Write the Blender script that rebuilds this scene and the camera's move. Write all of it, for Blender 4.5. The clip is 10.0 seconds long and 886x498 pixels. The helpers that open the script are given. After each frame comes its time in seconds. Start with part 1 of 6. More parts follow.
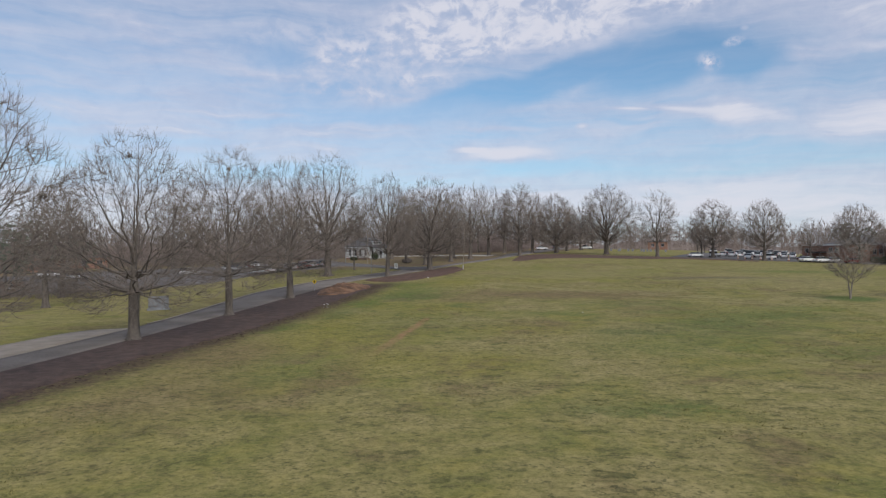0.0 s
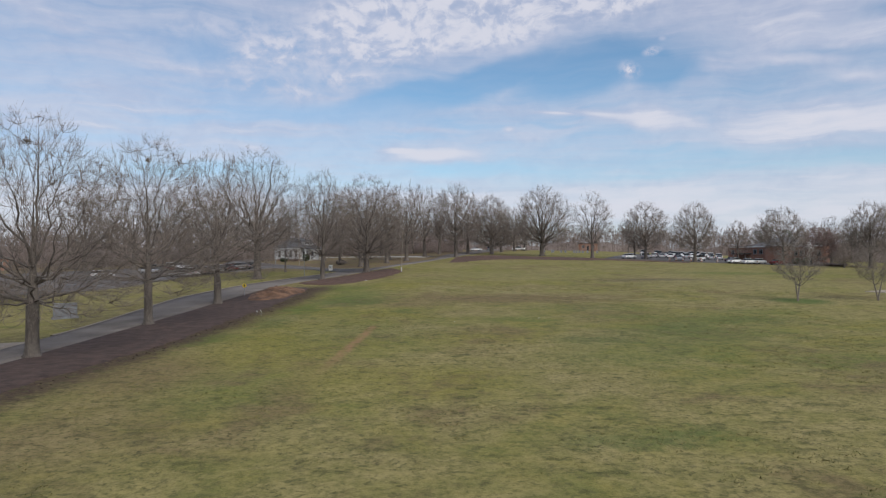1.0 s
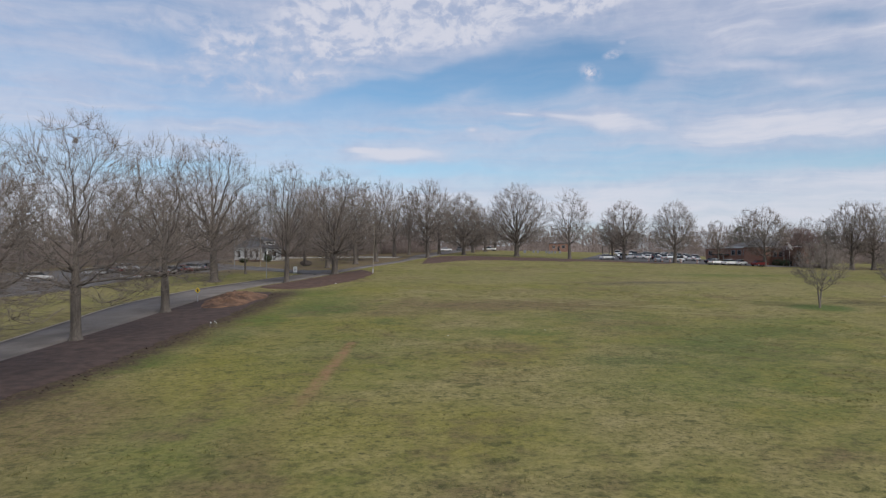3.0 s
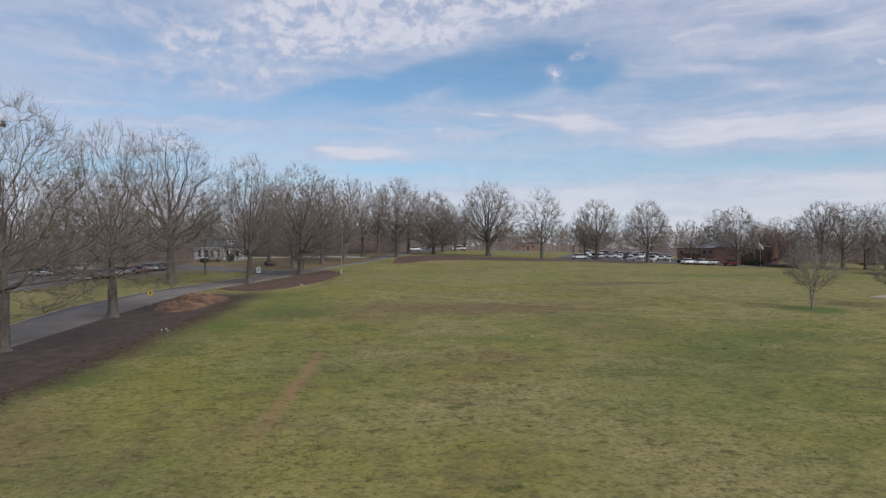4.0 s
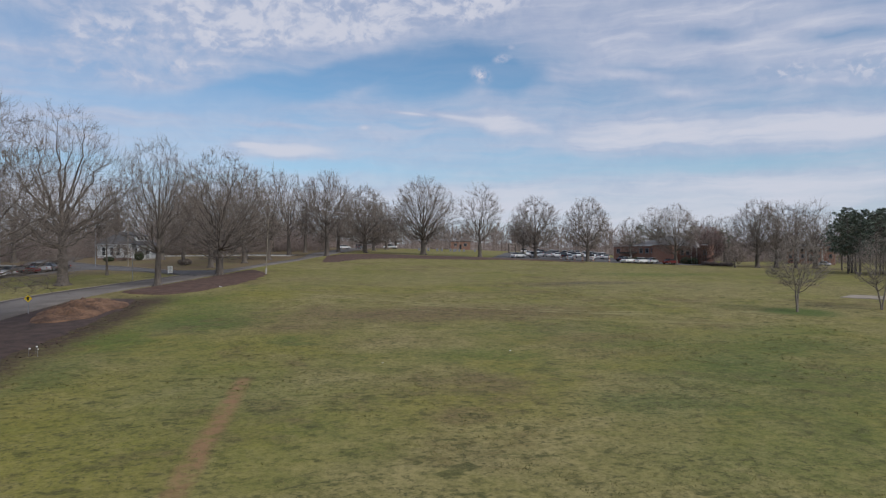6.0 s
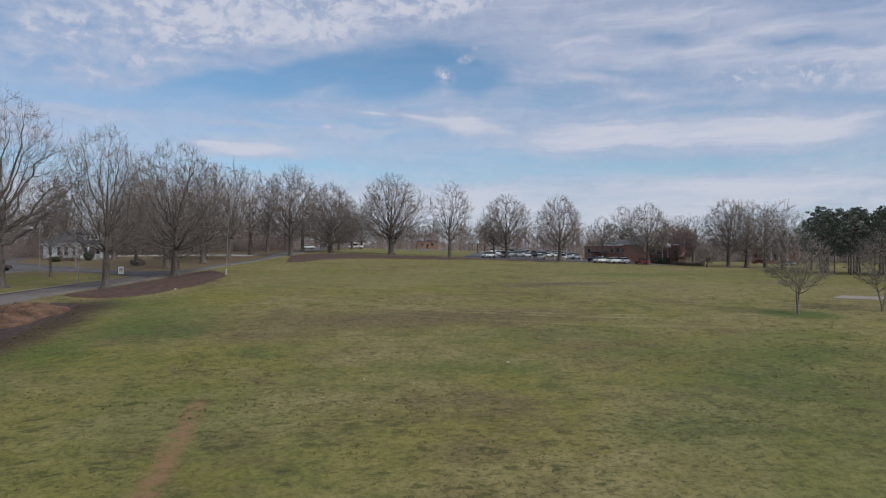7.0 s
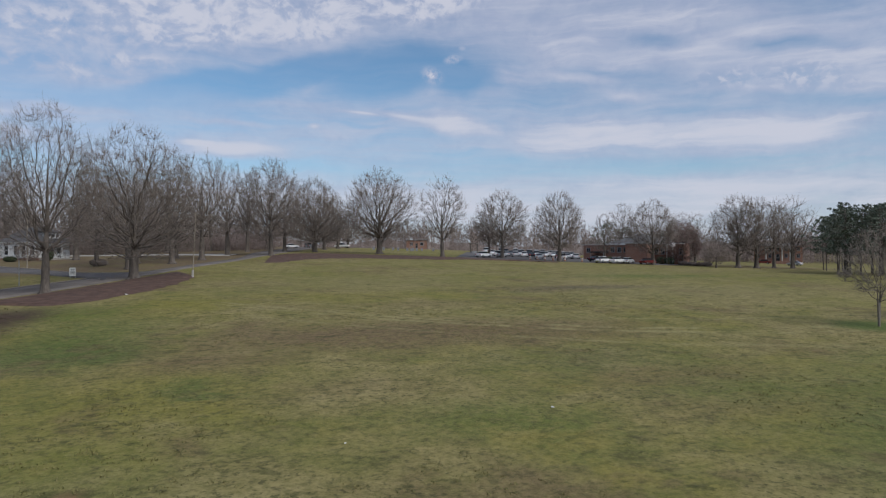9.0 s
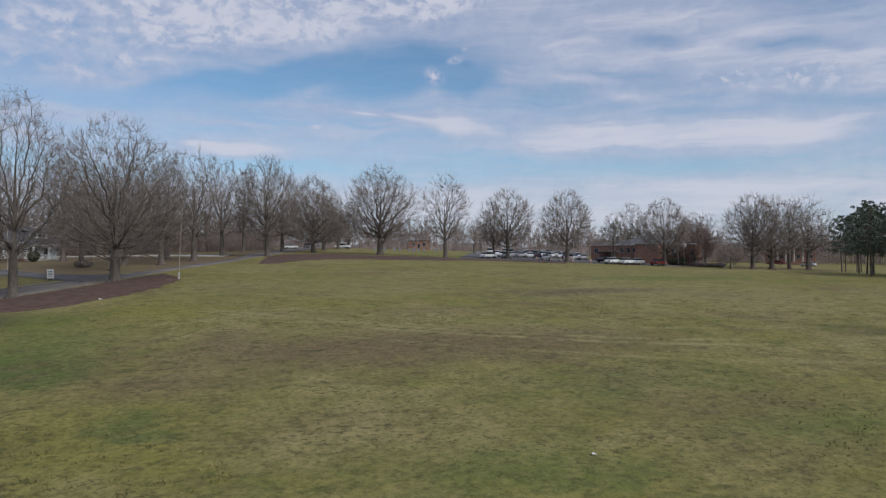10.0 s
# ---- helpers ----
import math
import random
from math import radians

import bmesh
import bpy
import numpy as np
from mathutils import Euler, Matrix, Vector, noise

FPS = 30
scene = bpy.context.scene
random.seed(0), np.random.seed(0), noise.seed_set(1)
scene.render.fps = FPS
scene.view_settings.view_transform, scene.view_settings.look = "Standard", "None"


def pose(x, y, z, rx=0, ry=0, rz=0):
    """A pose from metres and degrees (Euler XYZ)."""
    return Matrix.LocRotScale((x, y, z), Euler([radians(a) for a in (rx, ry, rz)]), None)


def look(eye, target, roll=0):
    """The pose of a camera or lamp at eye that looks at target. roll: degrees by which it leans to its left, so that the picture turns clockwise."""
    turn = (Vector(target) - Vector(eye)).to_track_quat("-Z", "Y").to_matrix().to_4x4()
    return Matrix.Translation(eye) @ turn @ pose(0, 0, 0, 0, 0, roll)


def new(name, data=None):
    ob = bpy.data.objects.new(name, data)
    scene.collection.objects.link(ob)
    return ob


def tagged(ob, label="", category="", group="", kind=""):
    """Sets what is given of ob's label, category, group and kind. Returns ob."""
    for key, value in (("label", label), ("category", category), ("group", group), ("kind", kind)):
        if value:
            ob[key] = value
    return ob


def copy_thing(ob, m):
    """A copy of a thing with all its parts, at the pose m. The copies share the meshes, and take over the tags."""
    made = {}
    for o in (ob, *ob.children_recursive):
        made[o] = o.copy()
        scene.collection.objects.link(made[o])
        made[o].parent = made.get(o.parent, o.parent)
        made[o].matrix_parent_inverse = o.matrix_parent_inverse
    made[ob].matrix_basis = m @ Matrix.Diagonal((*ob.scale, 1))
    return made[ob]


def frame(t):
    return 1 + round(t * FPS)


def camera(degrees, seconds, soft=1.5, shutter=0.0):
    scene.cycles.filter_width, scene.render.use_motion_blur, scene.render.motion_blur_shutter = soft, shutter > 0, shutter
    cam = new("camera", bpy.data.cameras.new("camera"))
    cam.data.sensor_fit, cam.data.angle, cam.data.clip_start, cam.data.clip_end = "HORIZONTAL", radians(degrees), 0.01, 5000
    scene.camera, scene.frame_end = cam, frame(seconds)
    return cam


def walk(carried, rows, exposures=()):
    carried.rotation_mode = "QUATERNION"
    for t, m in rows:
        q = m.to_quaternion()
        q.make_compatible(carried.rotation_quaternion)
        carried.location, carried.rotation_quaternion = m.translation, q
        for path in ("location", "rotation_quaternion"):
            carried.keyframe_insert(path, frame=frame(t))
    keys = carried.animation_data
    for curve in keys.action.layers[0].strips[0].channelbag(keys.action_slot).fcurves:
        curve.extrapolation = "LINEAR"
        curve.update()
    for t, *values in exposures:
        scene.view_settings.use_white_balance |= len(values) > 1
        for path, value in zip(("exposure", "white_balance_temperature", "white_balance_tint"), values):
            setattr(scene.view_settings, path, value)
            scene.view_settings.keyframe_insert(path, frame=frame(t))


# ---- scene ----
# ------------------------------------------------------------------ camera
cam = camera(67.9, 10.0, soft=1.25)
PATH = [
    (0.0, 1.361, -0.059, 6.695, 4.354, 0.573, 0.564),
    (0.5, 0.230, 2.441, 6.761, 1.051, 0.570, 0.533),
    (1.0, -0.821, 4.868, 6.823, -1.866, 0.594, 0.526),
    (1.5, -1.588, 7.293, 6.904, -3.449, 0.599, 0.491),
    (2.0, -2.077, 9.720, 6.954, -4.021, 0.581, 0.478),
    (2.5, -2.439, 12.097, 6.977, -4.271, 0.582, 0.442),
    (4.0, -3.139, 19.398, 6.998, -7.973, 0.508, 0.444),
    (4.5, -3.300, 21.917, 6.963, -9.504, 0.488, 0.428),
    (5.0, -3.484, 24.403, 6.929, -11.077, 0.442, 0.454),
    (5.5, -3.696, 26.843, 6.878, -12.656, 0.397, 0.434),
    (7.0, -3.720, 34.729, 6.713, -17.609, 0.374, 0.417),
    (7.5, -3.336, 37.382, 6.681, -18.422, 0.345, 0.456),
    (8.0, -2.874, 40.025, 6.662, -18.817, 0.329, 0.426),
    (8.5, -2.224, 42.674, 6.671, -18.761, 0.332, 0.381),
    (9.0, -1.485, 45.403, 6.646, -18.705, 0.352, 0.416),
    (9.5, -0.676, 48.154, 6.579, -18.639, 0.399, 0.452),
    (10.0, 0.204, 50.905, 6.640, -18.502, 0.414, 0.423),
]
walk(cam, [(t, pose(x, y, z, 90 + pitch, roll, yaw)) for t, x, y, z, yaw, pitch, roll in PATH],
     [(0.0, 0.2, 6500, 10), (2.5, 0.15, 6450, 10), (5.5, 0.06, 6350, 10), (7.5, -0.04, 6250, 10), (10.0, -0.04, 6250, 10)])

# ------------------------------------------------------------------ node helpers
def put(nt, kind, **values):
    n = nt.nodes.new(kind)
    for k, v in values.items():
        setattr(n, k, v)
    return n


def wire(nt, a, b):
    nt.links.new(a, b)


def feed(nt, socket, value):
    if hasattr(value, "is_output"):
        nt.links.new(value, socket)
    elif isinstance(value, tuple) and len(value) == 3 and socket.type == "RGBA":
        socket.default_value = (*value, 1)
    else:
        socket.default_value = value


def calc(nt, op, a, b=0.0, c=None):
    n = put(nt, "ShaderNodeMath", operation=op)
    feed(nt, n.inputs[0], a)
    feed(nt, n.inputs[1], b)
    if c is not None:
        feed(nt, n.inputs[2], c)
    return n.outputs[0]


def ramp(nt, value, lo, hi, to_lo=0.0, to_hi=1.0, soft=True):
    n = put(nt, "ShaderNodeMapRange", interpolation_type="SMOOTHSTEP" if soft else "LINEAR")
    feed(nt, n.inputs["Value"], value)
    for k, v in (("From Min", lo), ("From Max", hi), ("To Min", to_lo), ("To Max", to_hi)):
        feed(nt, n.inputs[k], v)
    return n.outputs["Result"]


def blend(nt, fac, a, b, mode="MIX"):
    n = put(nt, "ShaderNodeMix", data_type="RGBA", blend_type=mode)
    feed(nt, n.inputs[0], fac)
    feed(nt, n.inputs[6], a)
    feed(nt, n.inputs[7], b)
    return n.outputs[2]


def scaled(nt, vector, scale=(1, 1, 1), turn=0.0, shift=(0, 0, 0)):
    n = put(nt, "ShaderNodeMapping")
    wire(nt, vector, n.inputs["Vector"])
    n.inputs["Scale"].default_value = scale
    n.inputs["Rotation"].default_value = (0, 0, turn)
    n.inputs["Location"].default_value = shift
    return n.outputs["Vector"]


def noisy(nt, vector, scale, detail=4.0, rough=0.55, warp=0.0):
    n = put(nt, "ShaderNodeTexNoise")
    wire(nt, vector, n.inputs["Vector"])
    n.inputs["Scale"].default_value = scale
    n.inputs["Detail"].default_value = detail
    n.inputs["Roughness"].default_value = rough
    n.inputs["Distortion"].default_value = warp
    return n.outputs["Fac"]


# ------------------------------------------------------------------ sky and sun
SUN_HEIGHT, SUN_TURN = radians(42), radians(150)      # turn: clockwise from +y
world = bpy.data.worlds.new("sky")
scene.world = world
world.use_nodes = True
wn = world.node_tree
wn.nodes.clear()
out = put(wn, "ShaderNodeOutputWorld")
back = put(wn, "ShaderNodeBackground")
back.inputs["Strength"].default_value = 0.1
wire(wn, back.outputs[0], out.inputs["Surface"])
air = put(wn, "ShaderNodeTexSky", sky_type="NISHITA", sun_disc=False, sun_elevation=SUN_HEIGHT, sun_rotation=SUN_TURN,
          altitude=200, air_density=1.0, dust_density=0.6, ozone_density=1.6)
co = put(wn, "ShaderNodeTexCoord").outputs["Generated"]
sep = put(wn, "ShaderNodeSeparateXYZ")
wire(wn, co, sep.inputs[0])
sx, sy, sz = sep.outputs
az = calc(wn, "MULTIPLY", calc(wn, "ARCTAN2", sx, sy), 57.2958)
el = calc(wn, "MULTIPLY", calc(wn, "ARCSINE", sz), 57.2958)
# a flat cloud deck seen in perspective
low = calc(wn, "MAXIMUM", calc(wn, "ADD", sz, 0.03), 0.02)
deck = put(wn, "ShaderNodeCombineXYZ")
wire(wn, calc(wn, "DIVIDE", sx, low), deck.inputs[0])
wire(wn, calc(wn, "DIVIDE", sy, low), deck.inputs[1])
deck = deck.outputs[0]
# the same in angles, for broad shapes
plate = put(wn, "ShaderNodeCombineXYZ")
wire(wn, az, plate.inputs[0])
wire(wn, el, plate.inputs[1])
plate = plate.outputs[0]
wob = put(wn, "ShaderNodeTexNoise")
wire(wn, plate, wob.inputs["Vector"])
wob.inputs["Scale"].default_value = 0.16
wob.inputs["Detail"].default_value = 5
wobble = put(wn, "ShaderNodeVectorMath", operation="MULTIPLY_ADD")
wire(wn, wob.outputs["Color"], wobble.inputs[0])
wobble.inputs[1].default_value = (5.0, 1.9, 0)
wobble.inputs[2].default_value = (-2.5, -0.95, 0)
bent = put(wn, "ShaderNodeVectorMath", operation="ADD")
wire(wn, plate, bent.inputs[0])
wire(wn, wobble.outputs[0], bent.inputs[1])
bent = bent.outputs[0]


def patch(a, e, wide, tall, tilt=0.0, edge=0.35, raw=False):
    """1 within an ellipse of the sky, falling softly to 0 at its rim."""
    v = put(wn, "ShaderNodeVectorMath", operation="SUBTRACT")
    wire(wn, plate if raw else bent, v.inputs[0])
    v.inputs[1].default_value = (a, e, 0)
    v = scaled(wn, v.outputs[0], (1, 1, 1), radians(-tilt))
    v = scaled(wn, v, (1 / wide, 1 / tall, 0))
    n = put(wn, "ShaderNodeVectorMath", operation="LENGTH")
    wire(wn, v, n.inputs[0])
    return ramp(wn, n.outputs["Value"], edge, 1.0, 1.0, 0.0)


def most(*values):
    v = values[0]
    for w in values[1:]:
        v = calc(wn, "MAXIMUM", v, w)
    return v


def times(a, b):
    return calc(wn, "MULTIPLY", a, b)


def over(base, value, mask, strength=1.0):
    """Lay one amount of cloud over another."""
    n = put(wn, "ShaderNodeMix", data_type="FLOAT")
    feed(wn, n.inputs[0], times(mask, strength))
    feed(wn, n.inputs[2], base)
    feed(wn, n.inputs[3], value)
    return n.outputs[0]


def patches(*rows, edge=0.25, raw=False):
    return most(*[patch(*row, edge=edge, raw=raw) for row in rows])


streaks = noisy(wn, scaled(wn, deck, (0.4, 1.3, 1), radians(14)), 0.9, 9, 0.62, 0.8)
wisps = noisy(wn, scaled(wn, bent, (0.09, 0.75, 1), radians(4)), 1.0, 7, 0.6, 0.3)
wide_noise = noisy(wn, scaled(wn, plate, (0.05, 0.16, 1)), 1.0, 5, 0.55, 0.5)
puffs = noisy(wn, scaled(wn, bent, (0.62, 1.0, 1), radians(-10)), 0.60, 6, 0.56, 0.2)
grains = noisy(wn, scaled(wn, bent, (0.75, 1.0, 1), radians(-14)), 1.25, 4, 0.55, 0.2)
uneven = calc(wn, "SUBTRACT", wisps, 0.5)
# a thin veil nearly everywhere, drawn out in wisps
cover = calc(wn, "ADD", 0.52, times(uneven, 1.15))
cover = calc(wn, "ADD", cover, times(calc(wn, "SUBTRACT", wide_noise, 0.5), 0.5))
cover = over(cover, calc(wn, "ADD", 0.72, times(uneven, 1.2)), patches((-28, 11.5, 13, 3.5, 0), (-15.1, 9.6, 12, 2.2, 0)), 0.9)
# the broad sheet, with its blue gaps
cover = over(cover, calc(wn, "ADD", 0.76, times(uneven, 0.7)), patches((31.5, 17.6, 14, 3.9, -8), (41.5, 16.3, 11, 3.9, -10), (27.1, 19.5, 9, 3.0, 5), (50, 13.5, 10, 4.5, -8)))
cover = over(cover, calc(wn, "ADD", 0.30, times(uneven, 0.8)), patches((36.0, 17.2, 5.0, 1.0, -6), (33.6, 14.8, 6.5, 0.6, -6), (27.1, 13.6, 7, 1.5, 10), (39.2, 11.7, 4.6, 0.8, 6), (46.5, 15.6, 6.0, 0.7, -10), (49, 11.3, 8, 0.8, -6), edge=0.0), 0.85)
cover = over(cover, 0.84, patches((29.3, 14.8, 6.2, 0.62, -8), (34.6, 13.1, 4.6, 0.66, -10), (44.0, 12.7, 5.0, 0.6, -10), edge=0.0), 0.85)
# the fleecy band overhead: solid to one side, broken into puffs to the other
solid = patches((5.5, 20.6, 14.5, 4.0, 3), (16.0, 22.2, 13, 3.9, 8), (-1.5, 19.4, 10, 3.3, 0), edge=0.55)
broken = patches((-13.0, 17.2, 10.5, 3.5, 0), (-5.5, 17.9, 10, 3.6, 0), (-12.5, 14.3, 6.5, 1.4, -8), (-6.0, 15.2, 4.5, 1.5, 0), edge=0.1)
tufty = calc(wn, "ADD", times(puffs, 0.6), times(grains, 0.4))
cover = over(cover, ramp(wn, tufty, 0.38, 0.60, 0.38, 0.90), broken, 0.92)
cover = over(cover, ramp(wn, tufty, 0.34, 0.58, 0.60, 0.95), solid, 0.95)
cover = over(cover, ramp(wn, grains, 0.42, 0.62, 0.45, 0.92), patches((42.3, 13.7, 3.6, 1.2, -6), (47.5, 13.0, 5.0, 1.5, -8), edge=0.0), 0.7)
# the clear gap below it
gap = patches((14.4, 15.5, 8.8, 3.0, 8), (6.0, 15.0, 11.0, 1.9, 15), (0.2, 13.9, 9.5, 1.4, 9), (20.0, 14.9, 4.0, 2.2, -8), edge=0.45)
cover = over(cover, calc(wn, "ADD", 0.03, times(uneven, 0.35)), gap, 0.96)
cover = over(cover, 0.24, patches((-18.2, 16.8, 3.6, 1.5, 10), (-6.4, 12.3, 13, 1.4, 2)), 0.75)
# bright sheet lower down, with the streak that runs out of it
cover = over(cover, calc(wn, "ADD", 0.90, times(uneven, 0.7)), patches((31.0, 9.8, 15.5, 2.1, 1), (43.5, 9.2, 13, 1.9, 0), (20.6, 10.7, 7.0, 1.4, -10)))
cover = over(cover, 0.92, patches((15.6, 11.7, 5.4, 0.52, -8), (11.9, 12.0, 3.4, 0.3, -5), edge=0.0, raw=True), 0.9)
cover = over(cover, 0.22, patches((11.5, 11.2, 3.6, 0.35, -6), edge=0.2), 0.7)
cover = over(cover, calc(wn, "ADD", 0.30, times(uneven, 0.7)), patches((34.5, 7.1, 21, 1.05, 0), (8.4, 7.4, 18, 0.95, 0), (-18, 7.2, 10, 0.8, 0)), 0.85)
# single clouds
cover = over(cover, 0.95, patches((1.1, 8.8, 6.2, 1.0, 1), (-1.5, 9.1, 3.4, 0.55, 0), edge=0.2), 0.95)
cover = over(cover, 0.74, patches((0.6, 10.9, 6.6, 0.34, -2), (-19.0, 10.3, 5.0, 0.7, 0), (-27.0, 11.0, 7.0, 0.6, 0), (9.4, 10.1, 3.4, 0.7, 0), edge=0.0), 0.85)
ragged = ramp(wn, noisy(wn, plate, 1.6, 4, 0.65), 0.36, 0.6, 0.15, 1.0)
spots = most(times(patch(17.9, 15.1, 1.4, 0.9, -25, 0.05, True), ragged), times(patch(19.7, 16.4, 1.1, 0.5, 10, 0.05, True), ragged), times(patch(20.5, 17.3, 0.45, 0.28, 0, 0.1, True), 0.5), times(patch(7.7, 10.8, 0.85, 0.4, 0, 0.1, True), 0.8))
cover = over(cover, 0.92, spots, 1.0)
# pale bank along the skyline
cover = over(cover, calc(wn, "ADD", 0.86, times(uneven, 0.5)), times(ramp(wn, el, 6.9, 5.0), ramp(wn, calc(wn, "ADD", wide_noise, times(patch(29, 4.6, 30, 2.4, 0, 0.3, True), 0.3)), 0.34, 0.56, 0.4, 1.0)))
cover = calc(wn, "MINIMUM", calc(wn, "MAXIMUM", cover, ramp(wn, el, 9, 0.5, 0.0, 0.72, False)), 0.95)
cover = calc(wn, "MAXIMUM", cover, 0.0)
shade = ramp(wn, calc(wn, "ADD", times(tufty, 0.6), times(streaks, 0.4)), 0.34, 0.62)
cloud = blend(wn, shade, (4.35, 4.65, 5.95), (5.35, 5.5, 6.5))
cloud = blend(wn, ramp(wn, cover, 0.70, 0.93), cloud, (6.05, 6.1, 6.85))
blue = blend(wn, 1.0, air.outputs[0], (0.87, 1.04, 1.09), "MULTIPLY")
wire(wn, blend(wn, cover, blue, cloud), back.inputs["Color"])

sun = new("sun", bpy.data.lights.new("sun", "SUN"))
sun.data.energy = 2.4
sun.data.angle = radians(28)
sun.data.color = (1.0, 0.95, 0.88)
sun_way = Vector((math.sin(SUN_TURN) * math.cos(SUN_HEIGHT), math.cos(SUN_TURN) * math.cos(SUN_HEIGHT), math.sin(SUN_HEIGHT)))
sun.matrix_world = look(sun_way * 200, (0, 0, 0))


# ------------------------------------------------------------------ materials
def material(name, rough=0.8, metal=0.0):
    m = bpy.data.materials.new(name)
    m.use_nodes = True
    nt = m.node_tree
    b = nt.nodes["Principled BSDF"]
    b.inputs["Roughness"].default_value = rough
    b.inputs["Metallic"].default_value = metal
    b.inputs["Specular IOR Level"].default_value = 0.3
    return m, nt, b


def bumped(nt, b, height, strength, distance):
    n = put(nt, "ShaderNodeBump")
    n.inputs["Strength"].default_value = strength
    n.inputs["Distance"].default_value = distance
    feed(nt, n.inputs["Height"], height)
    wire(nt, n.outputs[0], b.inputs["Normal"])


def simple(name, dark, light, scale, rough=0.8, metal=0.0, bump=0.0, fine=8.0, stretch=(1, 1, 1), spec=0.3):
    """Two tones mixed by grain at two scales."""
    m, nt, b = material(name, rough, metal)
    v = scaled(nt, put(nt, "ShaderNodeTexCoord").outputs["Object"], stretch)
    a = noisy(nt, v, scale, 4)
    c = noisy(nt, v, scale * fine, 3)
    f = ramp(nt, calc(nt, "ADD", calc(nt, "MULTIPLY", a, 0.6), calc(nt, "MULTIPLY", c, 0.4)), 0.33, 0.67)
    wire(nt, blend(nt, f, dark, light), b.inputs["Base Color"])
    b.inputs["Specular IOR Level"].default_value = spec
    if bump:
        bumped(nt, b, c, bump, 0.02)
    return m


def paint(name, colour, rough=0.35, metal=0.0):
    m, nt, b = material(name, rough, metal)
    v = put(nt, "ShaderNodeTexCoord").outputs["Object"]
    f = noisy(nt, v, 3.0, 4)
    wire(nt, blend(nt, ramp(nt, f, 0.3, 0.7), tuple(c * 0.88 for c in colour), colour), b.inputs["Base Color"])
    b.inputs["Specular IOR Level"].default_value = 0.5
    return m


def line_distance(nt, x, y, ax, ay, bx, by):
    """Distance from a straight line through two places of the plan."""
    length = math.hypot(bx - ax, by - ay)
    nx, ny = -(by - ay) / length, (bx - ax) / length
    return calc(nt, "ABSOLUTE", calc(nt, "ADD", calc(nt, "ADD", calc(nt, "MULTIPLY", x, nx), calc(nt, "MULTIPLY", y, ny)), -(ax * nx + ay * ny)))


